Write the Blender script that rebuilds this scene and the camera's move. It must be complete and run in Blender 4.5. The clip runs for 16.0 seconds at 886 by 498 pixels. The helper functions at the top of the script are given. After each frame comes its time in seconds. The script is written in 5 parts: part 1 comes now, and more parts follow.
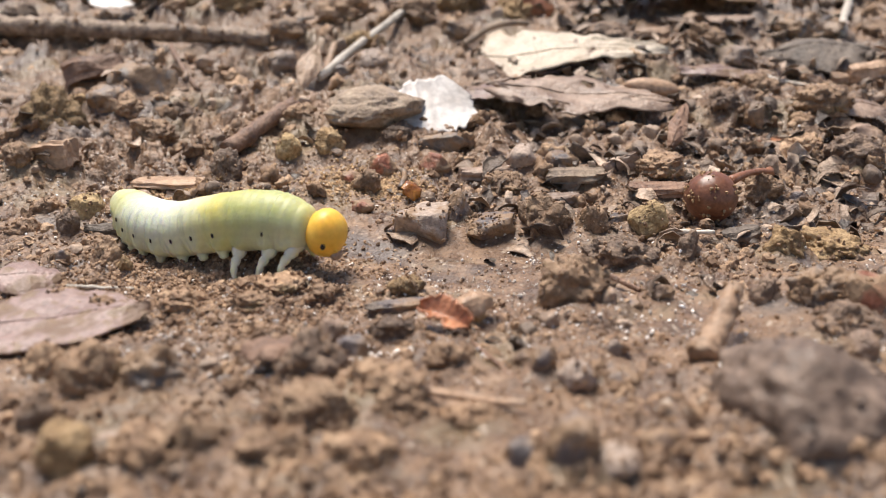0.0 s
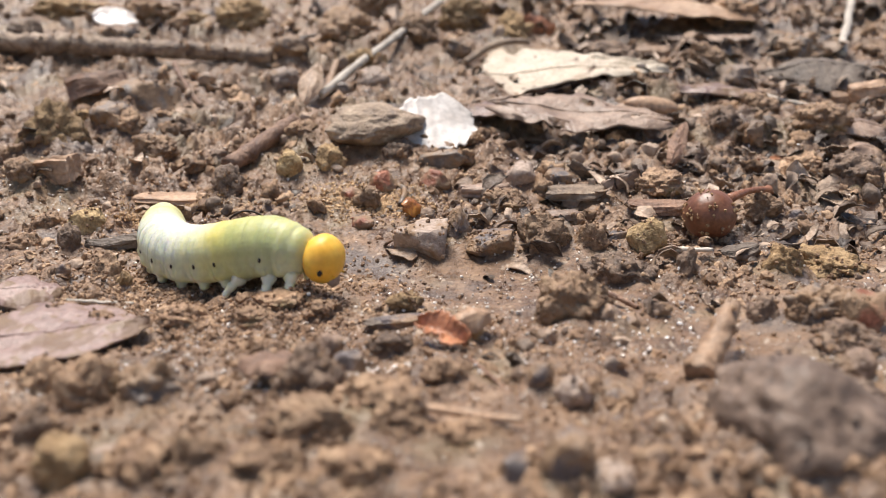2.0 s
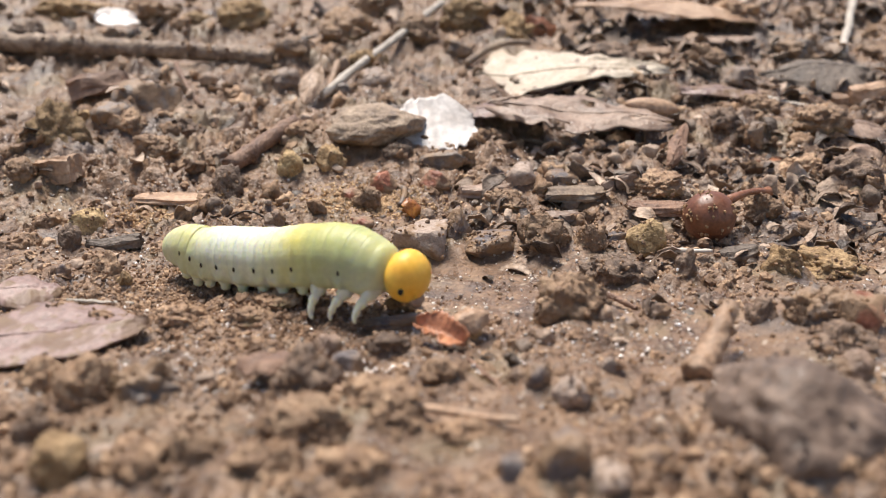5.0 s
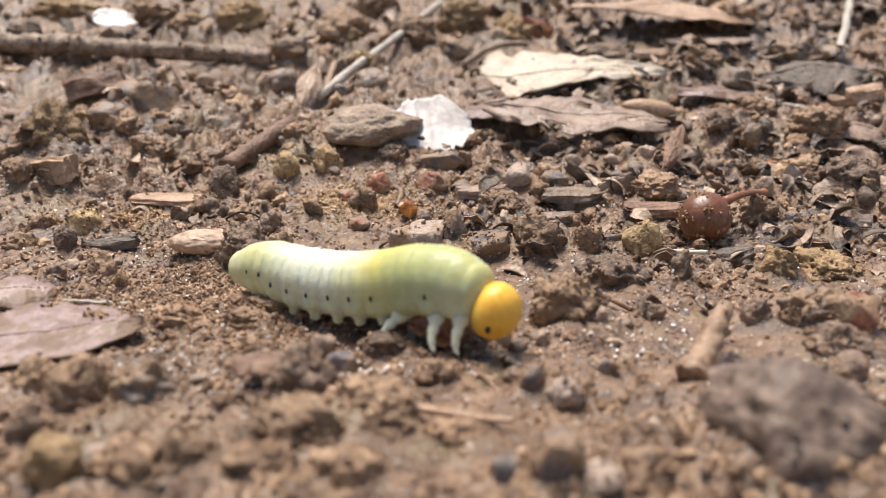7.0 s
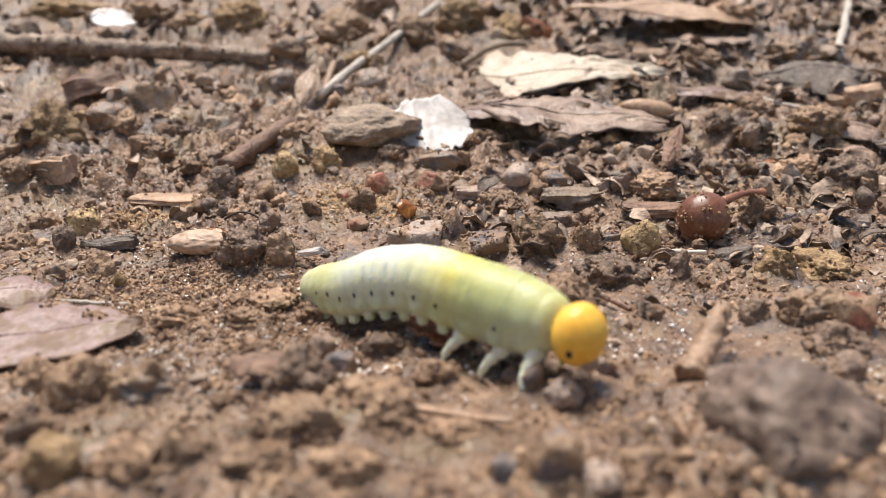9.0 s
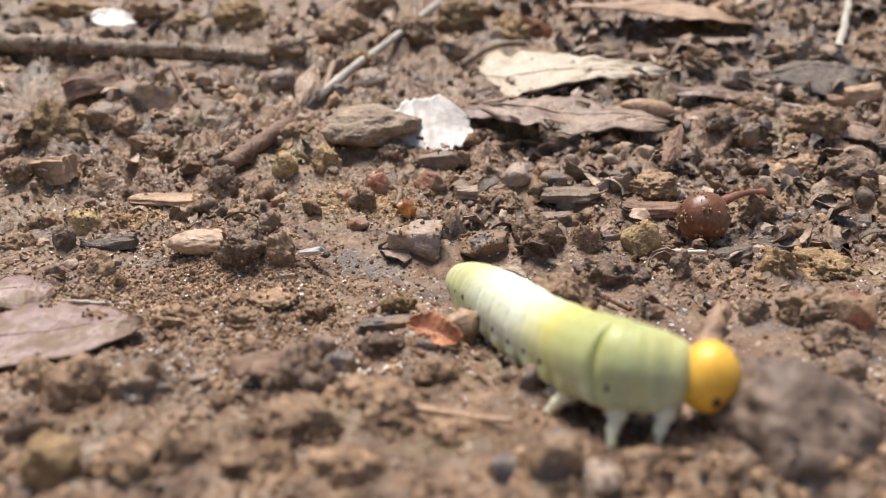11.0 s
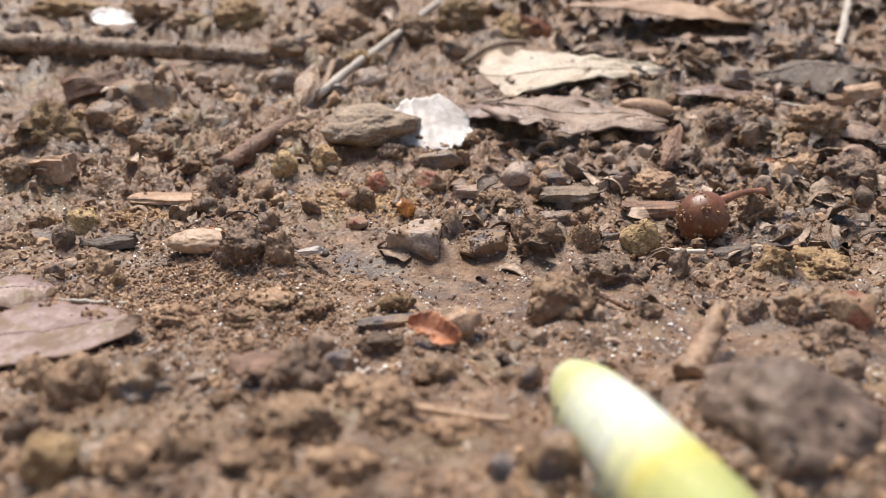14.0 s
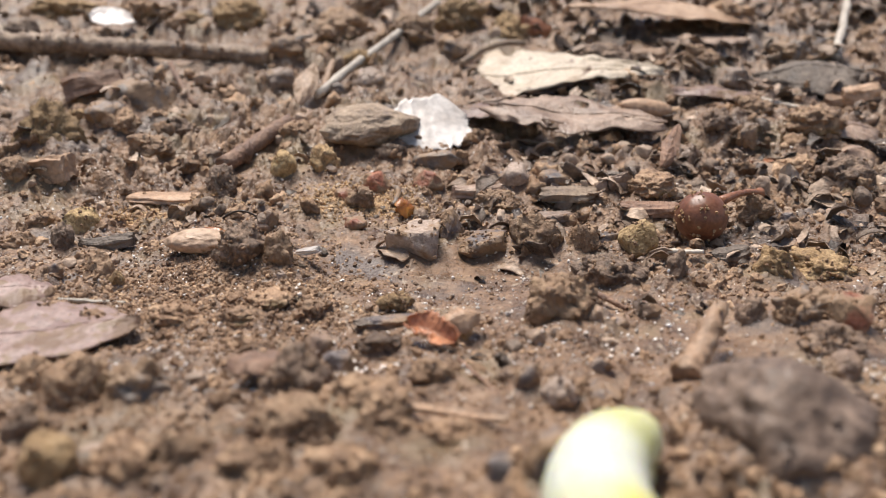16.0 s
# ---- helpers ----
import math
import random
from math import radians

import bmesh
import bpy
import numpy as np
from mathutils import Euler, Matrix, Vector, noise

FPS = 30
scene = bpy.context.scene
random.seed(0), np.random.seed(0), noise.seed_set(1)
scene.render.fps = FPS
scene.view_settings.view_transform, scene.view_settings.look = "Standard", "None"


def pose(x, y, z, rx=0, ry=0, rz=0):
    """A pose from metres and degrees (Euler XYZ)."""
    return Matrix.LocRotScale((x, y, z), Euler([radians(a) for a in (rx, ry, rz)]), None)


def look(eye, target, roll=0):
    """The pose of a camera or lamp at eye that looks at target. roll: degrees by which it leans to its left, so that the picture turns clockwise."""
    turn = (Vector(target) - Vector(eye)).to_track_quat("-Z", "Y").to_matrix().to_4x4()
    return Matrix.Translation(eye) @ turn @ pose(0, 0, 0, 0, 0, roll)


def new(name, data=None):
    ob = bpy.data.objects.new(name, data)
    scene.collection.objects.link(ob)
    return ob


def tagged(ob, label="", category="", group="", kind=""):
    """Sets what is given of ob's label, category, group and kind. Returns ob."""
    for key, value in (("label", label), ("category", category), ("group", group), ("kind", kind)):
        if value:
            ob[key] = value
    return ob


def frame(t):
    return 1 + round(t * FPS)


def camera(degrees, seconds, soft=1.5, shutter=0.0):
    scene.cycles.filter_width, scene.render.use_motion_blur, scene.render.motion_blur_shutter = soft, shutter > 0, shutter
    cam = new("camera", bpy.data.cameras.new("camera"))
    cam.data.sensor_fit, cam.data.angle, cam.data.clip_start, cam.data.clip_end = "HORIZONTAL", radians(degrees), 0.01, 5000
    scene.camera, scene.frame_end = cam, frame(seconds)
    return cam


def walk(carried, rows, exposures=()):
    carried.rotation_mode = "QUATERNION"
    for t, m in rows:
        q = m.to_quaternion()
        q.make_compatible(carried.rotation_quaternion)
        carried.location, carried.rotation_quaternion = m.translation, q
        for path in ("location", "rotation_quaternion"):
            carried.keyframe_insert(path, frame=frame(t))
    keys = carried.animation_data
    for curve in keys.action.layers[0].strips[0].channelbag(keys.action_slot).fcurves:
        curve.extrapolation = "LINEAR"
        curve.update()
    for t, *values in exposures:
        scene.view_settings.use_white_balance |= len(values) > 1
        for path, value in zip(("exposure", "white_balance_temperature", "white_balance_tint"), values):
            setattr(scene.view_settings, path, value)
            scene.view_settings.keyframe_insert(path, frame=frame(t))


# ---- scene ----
cam = camera(52.0, 16.0, 1.0)
cam.data.dof.use_dof = True
cam.data.dof.focus_distance = 0.132
cam.data.dof.aperture_fstop = 24.0
walk(cam, [
    (0, look((-0.00135, 0.00069, 0.03796), (-0.00099, 0.11571, 0.00378), -0.393)),
    (0.5, look((-0.00140, 0.00067, 0.03787), (-0.00109, 0.11594, 0.00454), -0.192)),
    (1, look((-0.00120, 0.00051, 0.03788), (-0.00090, 0.11598, 0.00524), -0.223)),
    (1.5, look((-0.00094, 0.00040, 0.03788), (-0.00087, 0.11602, 0.00577), -0.214)),
    (2, look((-0.00083, 0.00028, 0.03796), (-0.00083, 0.11593, 0.00597), -0.174)),
    (2.5, look((-0.00072, 0.00027, 0.03797), (-0.00088, 0.11593, 0.00596), -0.301)),
    (3, look((-0.00069, 0.00027, 0.03796), (-0.00091, 0.11593, 0.00596), -0.247)),
    (3.5, look((-0.00062, 0.00027, 0.03791), (-0.00081, 0.11594, 0.00598), -0.221)),
    (4, look((-0.00057, 0.00017, 0.03799), (-0.00092, 0.11584, 0.00605), -0.211)),
    (6.5, look((-0.00012, 0.00005, 0.03793), (-0.00020, 0.11579, 0.00622), 0.041)),
    (7, look((-0.00005, 0.00005, 0.03791), (-0.00016, 0.11579, 0.00621), 0.018)),
    (7.5, look((-0.00017, 0.00009, 0.03794), (-0.00019, 0.11581, 0.00619), 0.099)),
    (8, look((-0.00007, 0.00007, 0.03794), (-0.00005, 0.11580, 0.00621), 0.043)),
    (8.5, look((-0.00002, 0.00002, 0.03798), (-0.00001, 0.11575, 0.00623), 0.042)),
    (9, look((0.00000, 0.00000, 0.03800), (0.00000, 0.11572, 0.00625), -0.000)),
    (11.5, look((0.00002, 0.00001, 0.03799), (0.00000, 0.11572, 0.00622), -0.014)),
    (12, look((0.00009, -0.00000, 0.03805), (0.00002, 0.11569, 0.00619), -0.058)),
    (12.5, look((-0.00000, 0.00002, 0.03795), (-0.00001, 0.11573, 0.00613), 0.008)),
    (13, look((-0.00004, 0.00001, 0.03800), (-0.00001, 0.11570, 0.00614), 0.060)),
    (13.5, look((-0.00001, -0.00001, 0.03801), (0.00001, 0.11568, 0.00614), 0.058)),
    (14, look((0.00016, -0.00007, 0.03802), (0.00013, 0.11562, 0.00616), -0.004)),
    (14.5, look((0.00018, -0.00009, 0.03804), (0.00012, 0.11560, 0.00617), 0.025)),
    (15, look((0.00010, -0.00009, 0.03801), (0.00010, 0.11560, 0.00615), 0.134)),
    (15.5, look((0.00025, -0.00012, 0.03800), (0.00025, 0.11557, 0.00613), 0.108)),
    (16, look((0.00030, -0.00017, 0.03810), (0.00032, 0.11551, 0.00620), 0.089)),
], exposures=[(0, 0.69, 6680, 12), (9, 0.69, 6680, 12), (11.5, 0.57, 6680, 12), (16, 0.57, 6680, 12)])

# ---- light ----
world = bpy.data.worlds.new("overcast_sky")
scene.world = world
world.use_nodes = True
_wn = world.node_tree
_sky = _wn.nodes.new("ShaderNodeTexSky")
_sky.sky_type = 'NISHITA'
_sky.sun_disc = False
_sky.sun_elevation = radians(66)
_sky.sun_rotation = radians(-15)
_wn.links.new(_sky.outputs[0], _wn.nodes["Background"].inputs[0])
_wn.nodes["Background"].inputs[1].default_value = 0.082

_sun = bpy.data.lights.new("sun", 'SUN')
_sun.energy = 4.0
_sun.angle = radians(28)
_sun.color = (1.0, 0.95, 0.88)
sun = new("sun", _sun)
sun.matrix_world = look((-0.30, 0.60, 1.80), (0, 0.12, 0))


# ---- materials ----
def material(name, stops, scale=300.0, rough=(0.55, 0.9), bump=0.3, bump_scale=2500.0, spec=0.4,
             spots=None, per="object", vary=0.25, sss=0.0, speckle=0.22, coat=0.0):
    """A grainy surface: a colour ramp over two noises, a second fine noise, relief and gloss."""
    m = bpy.data.materials.new(name)
    m.use_nodes = True
    nt = m.node_tree
    n, l = nt.nodes, nt.links
    b = n["Principled BSDF"]
    tc = n.new("ShaderNodeTexCoord")
    space = tc.outputs["Object"]
    n1 = n.new("ShaderNodeTexNoise")
    n1.inputs["Scale"].default_value = scale
    n1.inputs["Detail"].default_value = 6
    n1.inputs["Roughness"].default_value = 0.65
    l.new(space, n1.inputs["Vector"])
    ramp = n.new("ShaderNodeValToRGB")
    e = ramp.color_ramp.elements
    while len(e) < len(stops):
        e.new(0.5)
    for k, (p, c) in zip(e, stops):
        k.position, k.color = p, (*c, 1)
    l.new(n1.outputs["Fac"], ramp.inputs[0])
    n2 = n.new("ShaderNodeTexNoise")
    n2.inputs["Scale"].default_value = bump_scale
    n2.inputs["Detail"].default_value = 3
    l.new(space, n2.inputs["Vector"])
    hsv = n.new("ShaderNodeHueSaturation")
    l.new(ramp.outputs[0], hsv.inputs["Color"])
    # brightness wanders from piece to piece and with the fine grain
    if per == "island":
        rnd = n.new("ShaderNodeNewGeometry").outputs["Random Per Island"]
    else:
        rnd = n.new("ShaderNodeObjectInfo").outputs["Random"]
    if per == "island":
        # each piece takes its own stretch of the ramp
        mi = n.new("ShaderNodeMapRange")
        mi.inputs[3].default_value, mi.inputs[4].default_value = -0.11, 0.11
        l.new(rnd, mi.inputs[0])
        ad = n.new("ShaderNodeMath")
        l.new(n1.outputs["Fac"], ad.inputs[0])
        l.new(mi.outputs[0], ad.inputs[1])
        l.new(ad.outputs[0], ramp.inputs[0])
    mr = n.new("ShaderNodeMapRange")
    mr.inputs[3].default_value, mr.inputs[4].default_value = 1 - vary, 1 + vary
    l.new(rnd, mr.inputs[0])
    mg = n.new("ShaderNodeMapRange")
    mg.inputs[1].default_value, mg.inputs[2].default_value = 0.3, 0.7
    mg.inputs[3].default_value, mg.inputs[4].default_value = 1 - speckle, 1 + speckle
    l.new(n2.outputs["Fac"], mg.inputs[0])
    mul = n.new("ShaderNodeMath")
    mul.operation = 'MULTIPLY'
    l.new(mr.outputs[0], mul.inputs[0])
    l.new(mg.outputs[0], mul.inputs[1])
    l.new(mul.outputs[0], hsv.inputs["Value"])
    colour = hsv.outputs[0]
    for sc, lo, hi, col in spots or ():
        n3 = n.new("ShaderNodeTexNoise")
        n3.inputs["Scale"].default_value = sc
        n3.inputs["Detail"].default_value = 4
        l.new(space, n3.inputs["Vector"])
        ms = n.new("ShaderNodeMapRange")
        ms.inputs[1].default_value, ms.inputs[2].default_value = lo, hi
        l.new(n3.outputs["Fac"], ms.inputs[0])
        mix = n.new("ShaderNodeMix")
        mix.data_type = 'RGBA'
        mix.inputs[7].default_value = (*col, 1)
        l.new(ms.outputs[0], mix.inputs[0])
        l.new(colour, mix.inputs[6])
        colour = mix.outputs[2]
    l.new(colour, b.inputs["Base Color"])
    rr = n.new("ShaderNodeMapRange")
    rr.inputs[1].default_value, rr.inputs[2].default_value = 0.35, 0.65
    rr.inputs[3].default_value, rr.inputs[4].default_value = rough
    l.new(n1.outputs["Fac"], rr.inputs[0])
    l.new(rr.outputs[0], b.inputs["Roughness"])
    b.inputs["Specular IOR Level"].default_value = spec
    if bump:
        bp = n.new("ShaderNodeBump")
        bp.inputs["Strength"].default_value = bump
        bp.inputs["Distance"].default_value = 0.0004
        n4 = n.new("ShaderNodeTexNoise")
        n4.inputs["Scale"].default_value = bump_scale * 0.37
        n4.inputs["Detail"].default_value = 5
        n4.inputs["Roughness"].default_value = 0.7
        l.new(space, n4.inputs["Vector"])
        both = n.new("ShaderNodeMath")
        both.operation = 'MULTIPLY_ADD'
        both.inputs[1].default_value = 1.6
        l.new(n4.outputs["Fac"], both.inputs[0])
        l.new(n2.outputs["Fac"], both.inputs[2])
        l.new(both.outputs[0], bp.inputs["Height"])
        l.new(bp.outputs[0], b.inputs["Normal"])
    if coat:
        b.inputs["Coat Weight"].default_value = coat
        b.inputs["Coat Roughness"].default_value = 0.36
    if sss:
        b.inputs["Subsurface Weight"].default_value = sss
        b.inputs["Subsurface Radius"].default_value = (1.0, 0.8, 0.35)
        b.inputs["Subsurface Scale"].default_value = 0.0012
    return m


SOIL_STOPS = [(0.28, (0.056, 0.029, 0.016)), (0.42, (0.136, 0.077, 0.043)), (0.54, (0.218, 0.129, 0.074)), (0.70, (0.37, 0.249, 0.160))]
MAT = {}
MAT["ground"] = material("wet_soil", SOIL_STOPS, 210, (0.24, 0.72), 1.0, 1700, 0.5,
                         spots=[(38, 0.55, 0.70, (0.27, 0.158, 0.084)), (55, 0.56, 0.66, (0.15, 0.115, 0.095)), (90, 0.54, 0.7, (0.22, 0.155, 0.085)), (700, 0.62, 0.7, (0.40, 0.31, 0.23))], vary=0.0, speckle=0.32, coat=0.14)
MAT["soil"] = material("soil_lump", [(0.3, (0.13, 0.072, 0.041)), (0.48, (0.29, 0.178, 0.102)), (0.7, (0.48, 0.33, 0.21))], 420, (0.35, 0.8), 1.0, 1800, spots=[(120, 0.55, 0.65, (0.27, 0.19, 0.09))])
MAT["crumb"] = material("soil_crumb", [(0.3, (0.14, 0.08, 0.045)), (0.5, (0.28, 0.172, 0.10)), (0.7, (0.46, 0.315, 0.20))], 300, (0.5, 0.9), 0.6, 2500,
                        per="island", vary=0.25)
MAT["dark_soil"] = material("dark_soil", [(0.3, (0.06, 0.038, 0.026)), (0.5, (0.175, 0.114, 0.076)), (0.7, (0.38, 0.275, 0.195))], 600, (0.4, 0.8), 1.0, 2000)
MAT["tan_soil"] = material("ochre_soil", [(0.3, (0.14, 0.082, 0.036)), (0.5, (0.32, 0.205, 0.10)), (0.7, (0.46, 0.33, 0.19))], 500, (0.6, 0.9), 1.0, 2000)
MAT["ochre"] = material("ochre_clay", [(0.3, (0.26, 0.16, 0.07)), (0.5, (0.47, 0.32, 0.155)), (0.7, (0.60, 0.45, 0.26))], 500, (0.6, 0.9), 0.9, 2000)
MAT["grey_stone"] = material("grey_stone", [(0.3, (0.11, 0.086, 0.07)), (0.5, (0.225, 0.18, 0.148)), (0.7, (0.38, 0.32, 0.27))], 300, (0.35, 0.7), 0.5, 1600, spots=[(330, 0.40, 0.52, (0.27, 0.172, 0.10))])
MAT["pale_stone"] = material("pale_stone", [(0.3, (0.22, 0.16, 0.12)), (0.5, (0.36, 0.27, 0.21)), (0.7, (0.47, 0.38, 0.31))], 350, (0.4, 0.8), 0.6, 1800, spots=[(330, 0.52, 0.62, (0.27, 0.172, 0.10))])
MAT["blue_stone"] = material("blue_grey_stone", [(0.3, (0.07, 0.055, 0.052)), (0.5, (0.17, 0.138, 0.13)), (0.7, (0.34, 0.285, 0.265))], 350, (0.3, 0.6), 0.7, 1600, spots=[(330, 0.40, 0.52, (0.27, 0.172, 0.10))])
MAT["brown_stone"] = material("brown_stone", [(0.3, (0.12, 0.075, 0.052)), (0.5, (0.29, 0.195, 0.135)), (0.7, (0.47, 0.345, 0.25))], 350, (0.35, 0.75), 0.8, 1700, spots=[(330, 0.40, 0.52, (0.27, 0.172, 0.10))])
MAT["red_stone"] = material("red_stone", [(0.3, (0.12, 0.04, 0.022)), (0.5, (0.3, 0.11, 0.06)), (0.7, (0.45, 0.22, 0.14))], 400, (0.35, 0.7), 0.5, 1700, spots=[(330, 0.40, 0.52, (0.27, 0.172, 0.10))])
MAT["mud"] = material("caked_mud", [(0.3, (0.068, 0.045, 0.032)), (0.5, (0.138, 0.094, 0.068)), (0.7, (0.23, 0.165, 0.122))], 700, (0.4, 0.75), 0.6, 900, spots=[(120, 0.58, 0.72, (0.17, 0.112, 0.072))])
MAT["gravel"] = material("gravel", [(0.3, (0.09, 0.06, 0.042)), (0.45, (0.21, 0.147, 0.102)), (0.55, (0.28, 0.195, 0.136)), (0.7, (0.40, 0.30, 0.22))], 130, (0.3, 0.75), 0.6, 1800,
                         per="island", vary=0.35)
# near-white grains: real quartz, and wet glints of the mud painted as grains
MAT["quartz"] = material("quartz_and_glints", [(0.3, (0.6, 0.5, 0.4)), (0.7, (0.85, 0.8, 0.74))], 800, (0.1, 0.35), 0.0, 2500, 0.6, per="island", vary=0.3)
MAT["shard"] = material("leaf_shard", [(0.3, (0.045, 0.032, 0.025)), (0.42, (0.16, 0.113, 0.083)), (0.54, (0.28, 0.198, 0.138)), (0.70, (0.44, 0.335, 0.25))], 110, (0.22, 0.6), 0.8, 1500,
                        per="island", vary=0.55)
MAT["pale_leaf"] = material("pale_dry_leaf", [(0.3, (0.32, 0.235, 0.155)), (0.5, (0.46, 0.37, 0.265)), (0.7, (0.58, 0.5, 0.39))], 90, (0.28, 0.5), 0.5, 1500, 0.5,
                            spots=[(330, 0.64, 0.67, (0.15, 0.085, 0.048)), (60, 0.58, 0.7, (0.38, 0.27, 0.17))])
MAT["white_leaf"] = material("bleached_leaf", [(0.3, (0.6, 0.52, 0.45)), (0.7, (0.78, 0.74, 0.69))], 120, (0.25, 0.45), 0.1, 700, 0.5,
                             spots=[(160, 0.66, 0.72, (0.3, 0.2, 0.13))])
MAT["pink_leaf"] = material("pinkish_leaf", [(0.3, (0.16, 0.098, 0.078)), (0.52, (0.27, 0.18, 0.152)), (0.75, (0.38, 0.28, 0.24))], 160, (0.35, 0.6), 0.4, 1500, 0.5,
                            spots=[(150, 0.53, 0.60, (0.17, 0.1, 0.06)), (420, 0.55, 0.60, (0.20, 0.125, 0.07))])
MAT["brown_leaf"] = material("brown_leaf", [(0.3, (0.15, 0.093, 0.06)), (0.55, (0.34, 0.232, 0.165)), (0.75, (0.49, 0.37, 0.285))], 140, (0.3, 0.6), 0.5, 1400, 0.5)
MAT["dark_leaf"] = material("rotting_leaf", [(0.3, (0.045, 0.032, 0.024)), (0.5, (0.13, 0.098, 0.073)), (0.75, (0.30, 0.25, 0.205))], 260, (0.5, 0.8), 0.9, 1400, 0.5)
MAT["amber_leaf"] = material("amber_leaf", [(0.3, (0.12, 0.035, 0.01)), (0.52, (0.34, 0.12, 0.016)), (0.75, (0.6, 0.28, 0.04))], 300, (0.2, 0.45), 0.3, 1500, 0.5, sss=0.3)
MAT["red_leaf"] = material("red_brown_leaf", [(0.3, (0.2, 0.075, 0.035)), (0.55, (0.42, 0.18, 0.09)), (0.75, (0.56, 0.33, 0.21))], 200, (0.25, 0.5), 0.4, 1500, 0.5)
MAT["wood"] = material("grey_brown_wood", [(0.3, (0.14, 0.096, 0.068)), (0.55, (0.31, 0.228, 0.158)), (0.75, (0.46, 0.37, 0.28))], 260, (0.5, 0.8), 0.8, 1500)
MAT["bark"] = material("weathered_bark", [(0.3, (0.06, 0.04, 0.028)), (0.46, (0.19, 0.13, 0.09)), (0.58, (0.30, 0.22, 0.155)), (0.75, (0.46, 0.38, 0.30))], 420, (0.4, 0.75), 1.0, 1300)
MAT["brown_wood"] = material("brown_bark", [(0.3, (0.12, 0.062, 0.038)), (0.55, (0.27, 0.158, 0.102)), (0.75, (0.42, 0.29, 0.21))], 300, (0.4, 0.75), 0.8, 1600)
MAT["straw"] = material("bleached_straw", [(0.3, (0.36, 0.3, 0.23)), (0.7, (0.58, 0.52, 0.44))], 300, (0.35, 0.6), 0.4, 1500)
MAT["tan_husk"] = material("tan_husk", [(0.3, (0.26, 0.15, 0.085)), (0.55, (0.4, 0.26, 0.165)), (0.75, (0.52, 0.38, 0.27))], 200, (0.4, 0.65), 0.5, 1300)
MAT["pale_husk"] = material("pale_husk", [(0.3, (0.30, 0.19, 0.12)), (0.55, (0.43, 0.30, 0.205)), (0.75, (0.55, 0.42, 0.31))], 260, (0.4, 0.65), 0.4, 1300, spots=[(420, 0.60, 0.66, (0.27, 0.172, 0.10))])
MAT["sandy"] = material("ochre_sand", [(0.3, (0.25, 0.145, 0.065)), (0.5, (0.40, 0.25, 0.125)), (0.7, (0.55, 0.38, 0.22))], 300, (0.4, 0.8), 0.5, 2500, per="island", vary=0.25)
MAT["nut"] = material("nut_shell", [(0.3, (0.15, 0.05, 0.022)), (0.55, (0.25, 0.095, 0.045)), (0.75, (0.34, 0.16, 0.085))], 160, (0.33, 0.46), 0.12, 1800, 0.5)
MAT["skin"] = material("larva_skin", [(0.3, (0.90, 0.91, 0.86)), (0.55, (0.96, 0.97, 0.94)), (0.75, (1.0, 1.0, 1.0))], 210, (0.40, 0.56), 0.12, 1300, 0.42, vary=0.0, sss=0.7, speckle=0.07, coat=0.1)
# the skin's own yellow tail, collar and olive forebody; whitish middle is overexposed light, painted
_nt = MAT["skin"].node_tree
_pig = _nt.nodes.new("ShaderNodeAttribute")
_pig.attribute_name = "pigment_and_light"
_mul = _nt.nodes.new("ShaderNodeMix")
_mul.data_type, _mul.blend_type = 'RGBA', 'MULTIPLY'
_mul.inputs[0].default_value = 1.0
_base = _nt.nodes["Principled BSDF"].inputs["Base Color"]
_nt.links.new(_base.links[0].from_socket, _mul.inputs[6])
_nt.links.new(_pig.outputs["Color"], _mul.inputs[7])
_nt.links.new(_mul.outputs[2], _base)
MAT["proleg"] = material("larva_proleg", [(0.3, (0.60, 0.62, 0.40)), (0.7, (0.68, 0.70, 0.48))], 300, (0.32, 0.5), 0.06, 1300, 0.45, vary=0.03, sss=0.6, speckle=0.04)
MAT["leg"] = material("larva_leg", [(0.3, (0.72, 0.70, 0.50)), (0.7, (0.82, 0.80, 0.62))], 700, (0.3, 0.5), 0.08, 1500, 0.45, vary=0.03, sss=0.5, speckle=0.04)
MAT["head"] = material("larva_head", [(0.3, (0.84, 0.44, 0.045)), (0.55, (0.88, 0.52, 0.075)), (0.75, (0.90, 0.59, 0.12))], 230, (0.34, 0.48), 0.05, 1800, 0.45, vary=0.0, sss=0.35, speckle=0.05)
MAT["black"] = material("black_chitin", [(0.3, (0.012, 0.008, 0.006)), (0.7, (0.03, 0.02, 0.014))], 800, (0.25, 0.4), 0.0)
MAT["fibre"] = material("dark_fibre", [(0.3, (0.03, 0.02, 0.013)), (0.7, (0.08, 0.055, 0.035))], 600, (0.4, 0.6), 0.2)


# ---- the lie of the ground ----
def lattice(ix, iy, k):
    h = (ix * 374761393 + iy * 668265263 + k * 144269504) & 0xffffffff
    h = ((h ^ (h >> 13)) * 1274126177) & 0xffffffff
    return ((h ^ (h >> 16)) & 0xffff) / 32767.5 - 1.0


def grain(x, y, size, k):
    """Smooth noise from -1 to 1 with bumps of that size."""
    u, v = x / size + 1000.0, y / size + 1000.0
    iu, iv = np.floor(u).astype(np.int64), np.floor(v).astype(np.int64)
    a, b = u - iu, v - iv
    a, b = a * a * a * (a * (a * 6 - 15) + 10), b * b * b * (b * (b * 6 - 15) + 10)
    p = lattice(iu, iv, k) * (1 - a) + lattice(iu + 1, iv, k) * a
    q = lattice(iu, iv + 1, k) * (1 - a) + lattice(iu + 1, iv + 1, k) * a
    return p * (1 - b) + q * b


